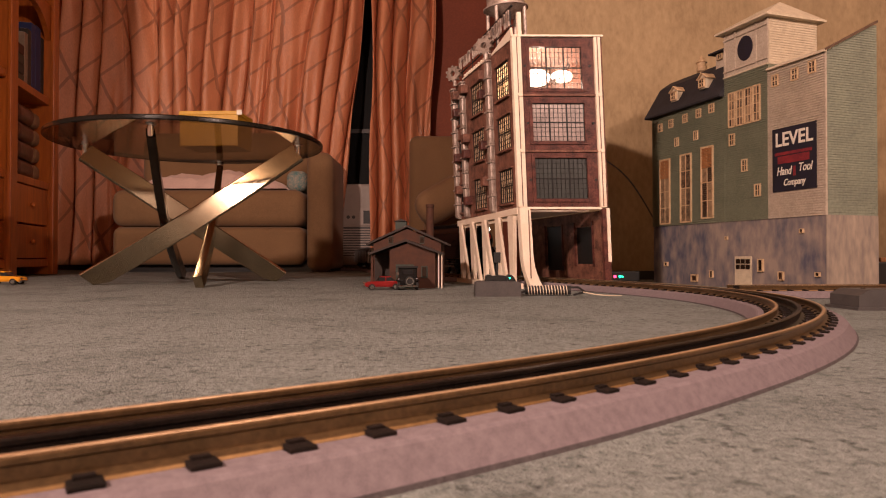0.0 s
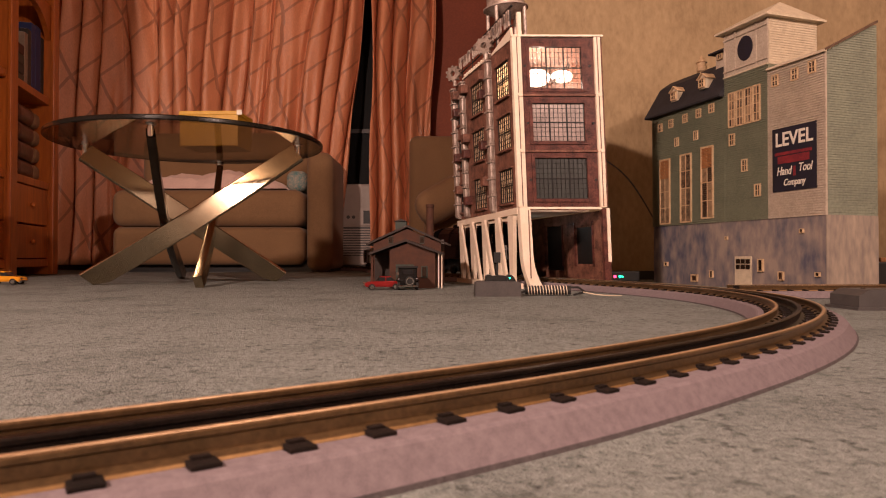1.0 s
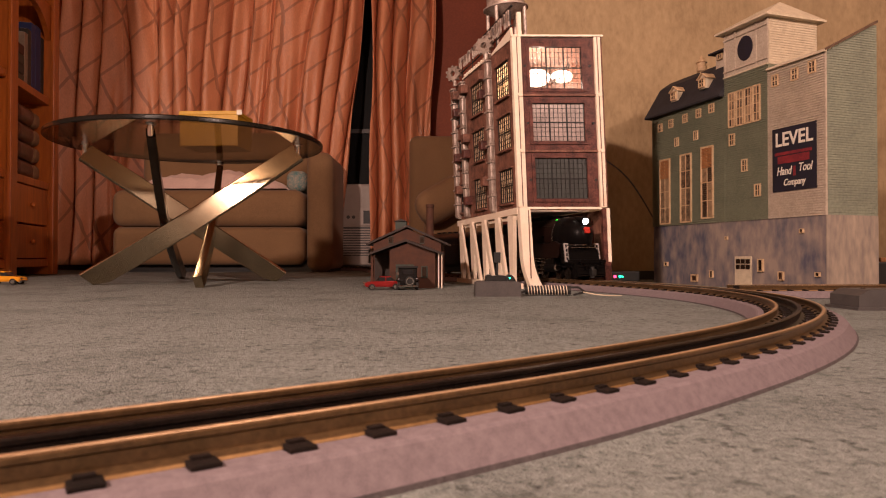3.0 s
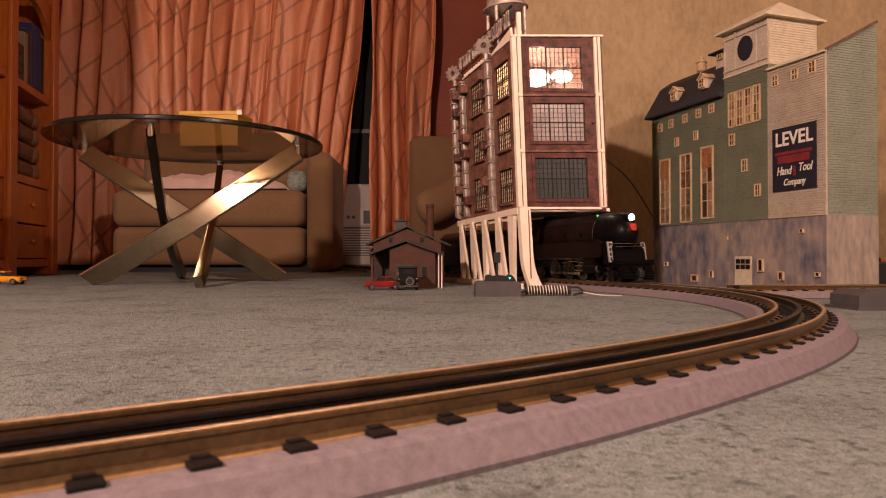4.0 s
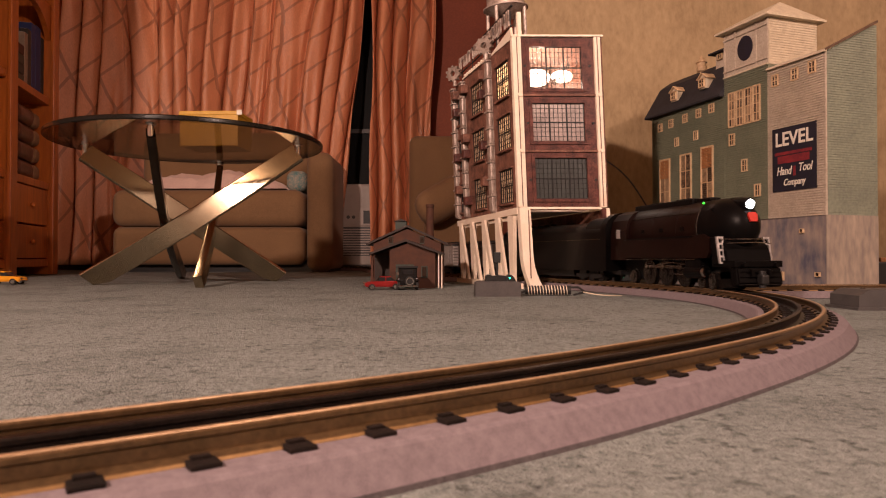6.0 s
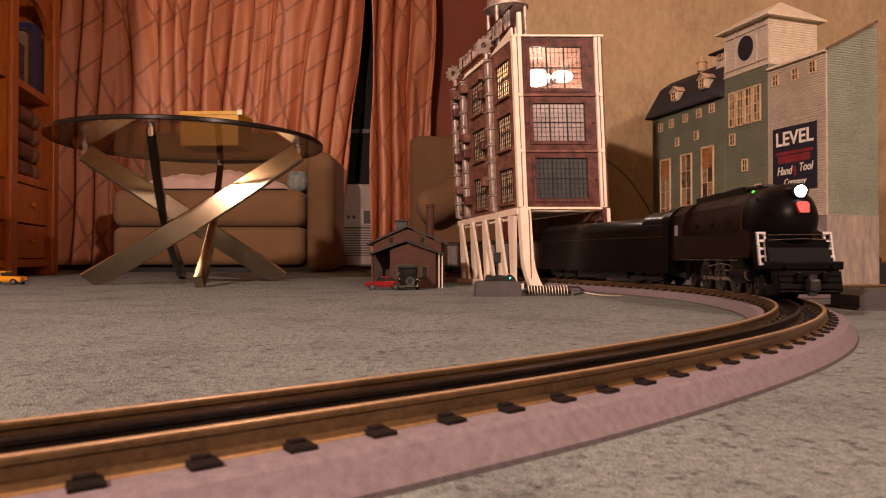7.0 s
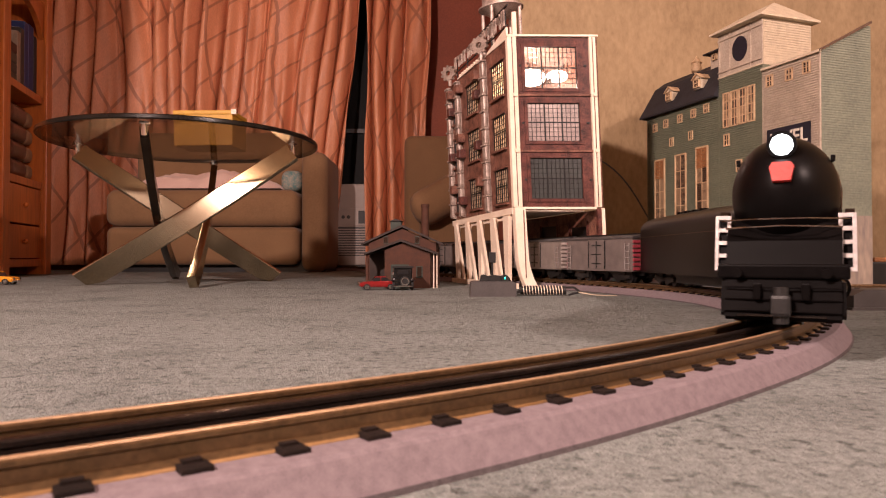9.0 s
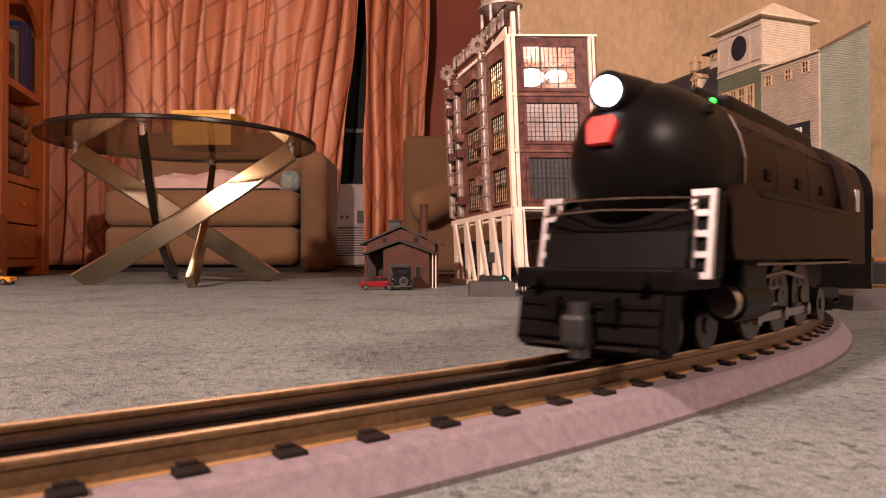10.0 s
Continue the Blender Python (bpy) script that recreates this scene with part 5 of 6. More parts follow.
AUTO_GLASS = shade("dark_car_glass", (0.02, 0.02, 0.022), (0.015, 0.015, 0.015), 0.08, bump=0)


def brick_house():
    t = thing("engine_house", pose(-0.068, 1.275, 0, 0, 0, -3), "small brown brick model engine house with dark gabled roofs", "model building")

    def gable(name, mat, x0, x1, y0, y1, z1, zp, label=""):
        bm = bmesh.new()
        prism(bm, [(x0, 0), (x1, 0), (x1, z1), ((x0 + x1) / 2, zp), (x0, z1)], y1 - y0, Matrix.Translation((0, y0, 0)))
        return part(name, bm, mat, t, label)

    def roof(x0, x1, y0, y1, z0, zp, label=""):
        bm = bmesh.new()
        m = (x0 + x1) / 2
        prism(bm, [(x0, z0), (m, zp), (x1, z0), (x1, z0 + 0.004), (m, zp + 0.0045), (x0, z0 + 0.004)], y1 - y0, Matrix.Translation((0, y0, 0)))
        part("roof", bm, ROOF_BROWN, t, label)
    gable("front_wall", BRICK, -0.032, 0.054, -0.020, 0.06, 0.072, 0.088, "brown brick front wing")
    roof(-0.070, 0.068, -0.028, 0.07, 0.063, 0.088, "dark low gabled front roof")
    gable("rear_wall", BRICK, -0.072, 0.062, 0.04, 0.17, 0.086, 0.115, "brown brick rear hall")
    roof(-0.086, 0.076, 0.034, 0.178, 0.082, 0.118, "dark gabled rear roof")
    # lean-to opening on the shed side
    pbox("shed_back", ROOF_BROWN, t, -0.068, -0.034, 0.030, 0.040, 0, 0.062)
    pbox("shed_post", BRICK, t, -0.068, -0.064, -0.018, -0.012, 0, 0.064)
    for x in (0.060, 0.066):
        pbox("porch_post", AGED_WHITE, t, x, x + 0.0018, -0.020, -0.017, 0, 0.066, 0, "thin cream porch post")
    pbox("engine_door", GREEN_TRIM, t, -0.020, 0.014, -0.0225, -0.0200, 0, 0.045, 0, "dark green door")
    w = pbox("window", GREEN_TRIM, t, 0.028, 0.040, -0.0222, -0.0200, 0.020, 0.042, 0, "dark green shuttered window")
    pbox("pane", WIN_DARK, w, 0.030, 0.038, -0.0228, -0.0220, 0.022, 0.040)
    for x in (-0.042, 0.020):
        w = pbox("window", GREEN_TRIM, t, x, x + 0.009, 0.0382, 0.0400, 0.085, 0.100)
        pbox("pane", WIN_DARK, w, x + 0.001, x + 0.008, 0.0376, 0.0384, 0.087, 0.098)
    bm = bmesh.new()
    lathe(bm, [(0.0085, 0.0), (0.0080, 0.165), (0.0092, 0.166), (0.0092, 0.172), (0.0070, 0.172), (0.0070, 0.168)], Matrix.Translation((0.032, 0.155, 0)), 16)
    part("chimney", bm, BRICK, t, "round brown brick chimney", smooth=True)
    c = pbox("cupola", GREEN_TRIM, t, -0.034, -0.012, 0.085, 0.107, 0.100, 0.132, 0, "dark green roof cupola")
    bm = bmesh.new()
    prism(bm, [(-0.037, 0.132), (-0.023, 0.137), (-0.009, 0.132)], 0.028, Matrix.Translation((0, 0.082, 0)))
    part("cupola_roof", bm, ROOF_BROWN, c)


def wheel(parent, x, y, r, w, rim):
    bm = bmesh.new()
    rod(bm, (x, y - w / 2, r), (x, y + w / 2, r), r, seg=16)
    tyre = part("wheel", bm, RUBBER, parent, smooth=True)
    bm = bmesh.new()
    rod(bm, (x, y - w / 2 - 0.0004, r), (x, y + w / 2 + 0.0004, r), r * 0.62, seg=14)
    part("rim", bm, rim, tyre, smooth=True)


def sedan(name, paint, m, label, k=1.0):
    """A small die-cast saloon about 70 mm long, nose towards -x."""
    t = thing(name, m, label, "toy car")
    bm = bmesh.new()
    out = [(-0.034, 0.006), (-0.0345, 0.011), (-0.031, 0.0145), (-0.014, 0.0160), (0.020, 0.0165), (0.033, 0.0140), (0.035, 0.010), (0.034, 0.006)]
    prism(bm, [(x * k, z * k) for x, z in out], 0.026 * k, Matrix.Translation((0, -0.013 * k, 0)))
    bmesh.ops.bevel(bm, geom=list(bm.edges), offset=0.0022 * k, segments=2, affect="EDGES", clamp_overlap=True)
    part("body", bm, paint, t, smooth=True)
    bm = bmesh.new()
    prism(bm, [(x * k, z * k) for x, z in [(-0.012, 0.0158), (-0.0055, 0.0235), (0.013, 0.0238), (0.022, 0.0163)]], 0.021 * k, Matrix.Translation((0, -0.0105 * k, 0)))
    cab = part("cabin", bm, AUTO_GLASS, t, "dark glazed cabin")
    bm = bmesh.new()
    box(bm, -0.0062 * k, 0.0137 * k, -0.0107 * k, 0.0107 * k, 0.0228 * k, 0.0248 * k, 0.0008 * k)
    box(bm, 0.0035 * k, 0.0050 * k, -0.0108 * k, 0.0108 * k, 0.0160 * k, 0.0235 * k)
    part("roof", bm, paint, cab)
    for x in (-0.0345, 0.0345):
        bm = bmesh.new()
        box(bm, (x - 0.001) * k, (x + 0.001) * k, -0.0125 * k, 0.0125 * k, 0.0060 * k, 0.0085 * k, 0.0006 * k)
        part("bumper", bm, CHROME, t, "chrome bumper")
    for x in (-0.021, 0.022):
        for y in (-0.0115, 0.0115):
            wheel(t, x * k, y * k, 0.0058 * k, 0.005 * k, CHROME)
    for y in (-0.009, 0.009):
        bm = bmesh.new()
        rod(bm, (-0.0355 * k, y * k, 0.0115 * k), (-0.034 * k, y * k, 0.0115 * k), 0.0022 * k, seg=10)
        part("headlight", bm, CHROME, t)
    return t


def vintage_car():
    t = thing("vintage_car", pose(-0.064, 1.196, 0, 0, 0, 6), "black die-cast vintage car with a chrome-ringed spare wheel", "toy car")
    pbox("body", CAR_BLACK, t, -0.018, 0.018, -0.020, 0.030, 0.009, 0.022, 0.003)
    pbox("cabin", CAR_BLACK, t, -0.0165, 0.0165, -0.020, 0.018, 0.020, 0.040, 0.0025)
    pbox("roof", RUBBER, t, -0.0185, 0.0185, -0.023, 0.019, 0.0385, 0.0425, 0.002, "dark fabric roof")
    pbox("rear_window", AUTO_GLASS, t, -0.009, 0.009, -0.0212, -0.0200, 0.029, 0.0365)
    bm = bmesh.new()
    rod(bm, (0.003, -0.0255, 0.016), (0.003, -0.0205, 0.016), 0.0088, seg=20)
    sp = part("spare_wheel", bm, RUBBER, t, smooth=True)
    bm = bmesh.new()
    lathe(bm, [(0.0052, -0.0006), (0.0070, -0.0006), (0.0070, 0.0008), (0.0052, 0.0008), (0.0052, -0.0006)], Matrix.Translation((0.003, -0.0258, 0.016)) @ pose(0, 0, 0, 90, 0, 0), 20)
    part("chrome_ring", bm, CHROME, sp, "bright chrome ring", smooth=True)
    for x in (-0.0165, 0.0165):
        for y in (-0.014, 0.024):
            bm = bmesh.new()
            rod(bm, (x - 0.002, y, 0.0085), (x + 0.002, y, 0.0085), 0.0085, seg=16)
            part("wheel", bm, RUBBER, t, smooth=True)
        pbox("fender", CAR_BLACK, t, x - 0.004, x + 0.004, -0.024, -0.004, 0.0165, 0.0185, 0.001)
    pbox("bumper", CHROME, t, -0.017, 0.017, -0.0265, -0.0250, 0.0065, 0.0085, 0.0004, "chrome rear bumper")
    bm = bmesh.new()
    rod(bm, (-0.0185, -0.022, 0.0300), (-0.0185, -0.019, 0.0300), 0.0026, seg=10)
    part("side_lamp", bm, CHROME, t)


# ---------- soft furniture ----------
VELOUR = shade("tan_brown_velour", (0.25, 0.145, 0.066), (0.17, 0.095, 0.043), 0.9, scale=7, fine=220, mix=0.8, bump=0.25, depth=0.001, sheen=0.1)
BLANKET = shade("pale_pink_blanket", (0.72, 0.52, 0.44), (0.60, 0.42, 0.36), 0.95, scale=20, fine=300, sheen=0.3)
TEAL = shade("teal_patterned_cushion", (0.12, 0.22, 0.22), (0.35, 0.32, 0.26), 0.9, scale=60, fine=200, mix=0.3)


def pillow(bm, x0, x1, y0, y1, z0, z1, r):
    """An upholstered block with full, soft edges."""
    vs = box(bm, x0, x1, y0, y1, z0, z1)
    es = list({e for v in vs for e in v.link_edges})
    bmesh.ops.bevel(bm, geom=es, offset=r, segments=5, profile=0.5, affect="EDGES", clamp_overlap=True)


def armchair():
    t = thing("armchair", pose(-0.87, 2.60, 0), "tan-brown velour armchair with a thick seat cushion", "armchair")
    for name, c, r in (("front_panel", (-0.432, 0.323, 0.0, 0.30, 0.028, 0.178), 0.03), ("seat_cushion", (-0.432, 0.323, -0.012, 0.32, 0.180, 0.325), 0.04),
                       ("arm", (0.326, 0.432, 0.02, 0.36, 0.0, 0.478), 0.04), ("backrest", (-0.432, 0.323, 0.24, 0.37, 0.16, 0.60), 0.06)):
        bm = bmesh.new()
        pillow(bm, *c, r)
        part(name, bm, VELOUR, t, smooth=True)
    # black block under the chair stands for its shaded gap
    pbox("gap_shade_block", BLACK, t, -0.42, 0.42, 0.06, 0.33, 0.0, 0.05)
    b = thing("blanket", pose(-0.93, 2.70, 0.325), "pale pink crumpled blanket heaped on the armchair seat", "blanket")
    bm = bmesh.new()
    bmesh.ops.create_grid(bm, x_segments=40, y_segments=16, size=1.0)
    for v in bm.verts:
        x, y = v.co.x, v.co.y
        edge = max(0.0, (1 - abs(x) ** 4) * (1 - abs(y) ** 4))
        h = 0.085 * edge * (0.75 + 0.45 * noise.noise(Vector((x * 2.2, y * 1.5, 3))) + 0.18 * noise.noise(Vector((x * 7, y * 5, 1))))
        v.co = Vector((x * 0.31, y * 0.09, 0.004 + max(h, 0)))
    part("folds", bm, BLANKET, b, smooth=True)
    c = thing("cushion", pose(-0.585, 2.72, 0.325), "teal patterned cushion leaning against the armchair arm", "cushion")
    bm = bmesh.new()
    pillow(bm, -0.05, 0.035, -0.05, 0.10, 0, 0.085, 0.03)
    part("cushion_cover", bm, TEAL, c, smooth=True)


def recliner():
    t = thing("recliner_chair", pose(0.02, 2.62, 0), "tan-brown velour recliner with a padded rolled arm", "armchair")
    bm = bmesh.new()
    pillow(bm, -0.165, 0.19, 0.20, 0.36, 0.05, 0.580, 0.035)
    part("backrest", bm, VELOUR, t, smooth=True)
    bm = bmesh.new()
    pillow(bm, -0.095, 0.22, 0.02, 0.20, 0.0, 0.30, 0.03)
    part("seat_base", bm, VELOUR, t, smooth=True)
    bm = bmesh.new()
    pillow(bm, -0.24, 0.26, -0.11, 0.075, -0.075, 0.065, 0.06)
    part("arm", bm, VELOUR, t, "padded rolled arm", m=Matrix.Translation((0.09, 0.00, 0.345)) @ pose(0, 0, 0, 0, -29, 0), smooth=True)


# ---------- curtains, window and cooler ----------
def curtain_cloth():
    m = shade("salmon_satin_curtain", (0.78, 0.345, 0.180), (0.52, 0.205, 0.098), 0.28, scale=16, fine=350, mix=0.8, bump=0.35, depth=0.010, sheen=0.0, stretch=(1, 1, 0.28))
    N, L = m.node_tree.nodes, m.node_tree.links
    uv = N.new("ShaderNodeUVMap")
    warp = N.new("ShaderNodeTexNoise")
    warp.inputs["Scale"].default_value = 9.0
    L.new(uv.outputs[0], warp.inputs[0])
    sep = N.new("ShaderNodeSeparateXYZ")
    L.new(uv.outputs[0], sep.inputs[0])

    def op(kind, a, b=None, c=None):
        n = N.new("ShaderNodeMath")
        n.operation = kind
        for i, v in enumerate((a, b, c)):
            if v is not None:
                if isinstance(v, (int, float)):
                    n.inputs[i].default_value = v
                else:
                    L.new(v, n.inputs[i])
        return n.outputs[0]
    w = op("MULTIPLY", op("SUBTRACT", warp.outputs["Fac"], 0.5), 0.014)
    lines = []
    for k in (1.0, -1.0):
        d = op("ADD", op("MULTIPLY_ADD", sep.outputs[1], 0.74 * k, sep.outputs[0]), w)
        f = op("FRACT", op("DIVIDE", d, 0.215))
        lines.append(op("LESS_THAN", op("ABSOLUTE", op("SUBTRACT", f, 0.5)), 0.040))
    line = op("MULTIPLY", op("MAXIMUM", lines[0], lines[1]), 0.52)
    mix = [n for n in N if n.bl_idname == "ShaderNodeMix"][0]
    over = N.new("ShaderNodeMix")
    over.data_type = "RGBA"
    over.inputs[7].default_value = (0.17, 0.062, 0.034, 1)
    L.new(line, over.inputs[0])
    L.new(mix.outputs[2], over.inputs[6])
    b = N["Principled BSDF"]
    L.new(over.outputs[2], b.inputs["Base Color"])
    return m


def curtain(name, x0, x1, b0, b1, label, seed, cloth, y0=3.02):
    """Hangs from z = 2.3 between x0 and x1, and ends between b0 and b1 near the floor."""
    rng = random.Random(seed)
    n, rows = int((x1 - x0) / 0.0055), 60
    waves = [(rng.uniform(0.6, 1.4), rng.uniform(0, 6.28)) for _ in range(5)]
    bm = bmesh.new()
    uvl = bm.loops.layers.uv.new("UVMap")
    grid, coords = [], {}
    for j in range(rows + 1):
        f = j / rows
        z = 2.30 - 2.275 * f
        row, run = [], 0.0
        for i in range(n + 1):
            u = i / n
            s = u * (x1 - x0)
            drift = max(0.0, 1.0 - z / 1.25)
            x = (x0 + (x1 - x0) * u) * (1 - drift) + (b0 + (b1 - b0) * u) * drift
            sway = 0.9 * math.sin(z * 2.6 * waves[1][0] + s * 5) + 0.5 * math.sin(z * 6.1 + s * 11 + waves[2][1])
            ph = 2 * math.pi * s / 0.098 + 1.9 * math.sin(s * 8.3 * waves[0][0] + waves[0][1]) + 1.1 * math.sin(s * 17.0 + waves[1][1]) + sway
            deep = 0.064 * (0.72 + 0.45 * math.sin(s * 9.7 + waves[2][1])) * (0.85 + 0.25 * f)
            y = y0 + 0.020 * math.sin(s * 7.0 + waves[3][1]) + deep * math.sin(ph) + 0.012 * math.sin(2.0 * ph + waves[3][1] + 1.3 * math.sin(z * 3)) + 0.008 * math.sin(3.1 * ph + z * 4)
            y += 0.012 * noise.noise(Vector((s * 9, z * 2.4, seed)))
            v = bm.verts.new((x + 0.014 * math.cos(ph), y, z))
            if row:
                run += math.hypot(v.co.x - row[-1].co.x, v.co.y - row[-1].co.y)
            coords[v] = (run, z)
            row.append(v)
        grid.append(row)
    for a, b in zip(grid, grid[1:]):
        for i in range(n):
            f = bm.faces.new((a[i], b[i], b[i + 1], a[i + 1]))
            for lp in f.loops:
                lp[uvl].uv = coords[lp.vert]
    data = bpy.data.meshes.new(name)
    bm.to_mesh(data)
    bm.free()
    data.materials.append(cloth)
    data.polygons.foreach_set("use_smooth", [True] * len(data.polygons))
    top = thing(name, Matrix(), label, "curtain", "window curtains")
    ob = new("cloth", data)
    ob.parent = top
    sol = ob.modifiers.new("thickness", "SOLIDIFY")
    sol.thickness = 0.002
    bm = bmesh.new()
    rod(bm, (x0 - 0.03, y0, 2.315), (x1 + 0.02, y0, 2.315), 0.012)
    part("curtain_rod", bm, BLACK, top)


NIGHT = shade("night_dark_window_glass", (0.006, 0.006, 0.007), (0.004, 0.004, 0.004), 0.5, bump=0, spec=0.1)
APPLIANCE = shade("off_white_enamel", (0.38, 0.31, 0.27), (0.31, 0.25, 0.215), 0.45, scale=20, fine=300)
GREY_PLASTIC = shade("grey_plastic", (0.075, 0.068, 0.066), (0.050, 0.046, 0.046), 0.5, scale=60, fine=700)


def window_wall():
    cloth = curtain_cloth()
    w = setting(pbox("window_1", NIGHT, None, -0.95, -0.15, 3.20, 3.21, 0.08, 1.90), "dark night window behind the curtains")
    for x0, x1, z0, z1 in ((-0.95, -0.15, 0.655, 0.675), (-0.95, -0.92, 0.08, 1.9), (-0.18, -0.15, 0.08, 1.9), (-0.95, -0.15, 1.87, 1.9)):
        pbox("window_frame", GREY_PLASTIC, w, x0, x1, 3.185, 3.20, z0, z1)
    curtain("curtain", -1.95, -0.345, -1.95, -0.475, "salmon satin curtain with a darker diamond trellis pattern", 5, cloth)
    curtain("curtain", -0.335, -0.030, -0.33, -0.06, "narrow salmon satin curtain with a darker diamond trellis", 8, cloth)
    t = thing("room_cooler", pose(-0.39, 3.09, 0), "off-white room cooler with a slatted grille below the window", "air conditioner")
    pbox("casing", APPLIANCE, t, -0.09, 0.09, 0.0, 0.09, 0.02, 0.400, 0.008)
    pbox("control_panel", APPLIANCE, t, -0.085, 0.085, -0.004, 0.0, 0.205, 0.285, 0.002)
    pbox("display", BLACK, t, 0.02, 0.06, -0.0055, -0.0035, 0.215, 0.275)
    for k in range(11):
        pbox("slat", APPLIANCE, t, -0.08, 0.08, -0.004, 0.001, 0.070 + 0.0115 * k, 0.0755 + 0.0115 * k)
    pbox("grille_backing", GREY_PLASTIC, t, -0.082, 0.082, -0.001, 0.001, 0.065, 0.20)
    for x in (-0.05, -0.025):
        bm = bmesh.new()
        rod(bm, (x, -0.010, 0.245), (x, 0.0, 0.245), 0.008, seg=14)
        part("dial", bm, GREY_PLASTIC, t)
    pbox("foot", BLACK, t, -0.085, 0.085, 0.01, 0.08, 0.0, 0.022)


# ---------- bookcase ----------
ORANGE_WOOD = shade("orange_varnished_pine", (0.60, 0.170, 0.024), (0.28, 0.066, 0.010), 0.35, scale=8, fine=90, mix=0.8, bump=0.1, stretch=(1, 1, 0.12))
# back panel colour darkened to hold the shade of the shelf recess
SHELF_DARK = shade("shaded_cabinet_back", (0.035, 0.015, 0.008), (0.022, 0.010, 0.006), 0.6)
BOOKS = [shade("book_cloth", c, None, 0.6, scale=60, fine=400) for c in ((0.05, 0.042, 0.035), (0.025, 0.04, 0.16), (0.02, 0.022, 0.03), (0.35, 0.25, 0.18), (0.09, 0.03, 0.02), (0.08, 0.07, 0.05))]
LEATHER = shade("dark_brown_leather", (0.15, 0.060, 0.036), (0.07, 0.026, 0.016), 0.28, scale=60, fine=500)
CLOTH_TAN = shade("tan_folded_cloth", (0.30, 0.17, 0.09), (0.22, 0.12, 0.06), 0.9, scale=30, fine=300)


def bookcase():
    t = thing("bookcase", pose(-1.352, 2.30, 0, 0, 0, -76.4), "orange varnished pine bookcase with open shelves and drawers", "bookcase")
    D = 0.34
    for x0, x1 in ((0.0, 0.028), (0.355, 0.395), (0.73, 0.77)):
        pbox("upright", ORANGE_WOOD, t, x0, x1, -D, 0.0, 0.0, 1.50, 0.002)
        pbox("front_stile", ORANGE_WOOD, t, x0 - 0.004, x1 + 0.006, 0.0, 0.012, 0.0, 1.50, 0.003)
    pbox("side_moulding", ORANGE_WOOD, t, -0.030, -0.005, -0.03, 0.008, 0.0, 1.50, 0.003)
    pbox("back_panel", SHELF_DARK, t, 0.0, 0.77, -D - 0.008, -D, 0.0, 1.50)
    for x0, x1 in ((0.029, 0.354), (0.396, 0.729)):
        for z in (0.040, 0.300, 0.590, 1.10):
            pbox("shelf", ORANGE_WOOD, t, x0, x1, -D, -0.004, z - 0.012, z + 0.012, 0.002)
        bm = bmesh.new()
        n = 12
        arch = [(x0, 0.92)] + [(x0 + (x1 - x0) * k / n, 0.80 + 0.085 * math.sin(math.pi * k / n) ** 0.7) for k in range(n + 1)] + [(x1, 0.92)]
        prism(bm, arch, -0.016, Matrix.Translation((0, -0.002, 0)))
        part("arched_valance", bm, ORANGE_WOOD, t, "arched orange wooden valance")
        for z0, z1 in ((0.056, 0.160), (0.166, 0.284)):
            d = pbox("drawer", ORANGE_WOOD, t, x0 + 0.004, x1 - 0.004, -0.03, -0.006, z0, z1, 0.002)
            bm = bmesh.new()
            bmesh.ops.create_uvsphere(bm, u_segments=10, v_segments=6, radius=0.008, matrix=Matrix.Translation(((x0 + x1) / 2, 0.002, (z0 + z1) / 2)))
            part("knob", bm, ORANGE_WOOD, d, smooth=True)
    pose_case = t.matrix_world.copy()
    rng = random.Random(11)

    def book(x, z, w, h, d, mat, label, lay=0.0):
        b = thing("book", pose_case @ pose(x, -0.02, z), label, "book", "books on the shelves")
        pbox("cover", mat, b, 0, w, -d, 0, 0, h, 0.002)
        pbox("pages", CAR_WHITE_END, b, w * 0.12, w * 0.88, -d + 0.004, -0.006, h, h + 0.0012)
    x = 0.036
    for k, (w, h, c) in enumerate(((0.030, 0.20, 2), (0.045, 0.225, 1), (0.034, 0.22, 1), (0.030, 0.19, 0), (0.026, 0.17, 3))):
        book(x, 0.602, w, h, 0.19, BOOKS[c], "tall %s upright book" % ("dark", "blue cloth", "black", "tan")[c])
        x += w + 0.002
    for k in range(4):
        book(0.212, 0.602 + 0.031 * k, 0.125, 0.029, 0.20, BOOKS[(5, 0, 5, 4)[k]], "thick brown book in a lying stack")
    for k in range(4):
        c = thing("rolled_cushion", pose_case @ pose(0.11, -0.02, 0.313 + 0.058 * k), "dark brown leather roll with a tan end on the shelf", "cushion", "rolls on the shelf")
        bm = bmesh.new()
        pillow(bm, 0.0, 0.14, -0.20, 0.0, 0, 0.056, 0.02)
        part("leather_roll", bm, LEATHER, c, smooth=True)
        bm = bmesh.new()
        pillow(bm, -0.066, -0.001, -0.20, -0.004, 0.001, 0.055, 0.02)
        part("tan_end", bm, CLOTH_TAN, c, "tan cloth end", smooth=True)
    c = thing("folded_cloth", pose_case @ pose(0.246, -0.04, 0.313), "pale crumpled cloth on the shelf", "cloth")
    bm = bmesh.new()
    pillow(bm, 0, 0.10, -0.15, 0, 0, 0.15, 0.035)
    for v in bm.verts:
        v.co += Vector((0, 1, 0.3)) * 0.014 * noise.noise(v.co * 28)
    part("cloth_folds", bm, BLANKET, c, smooth=True)


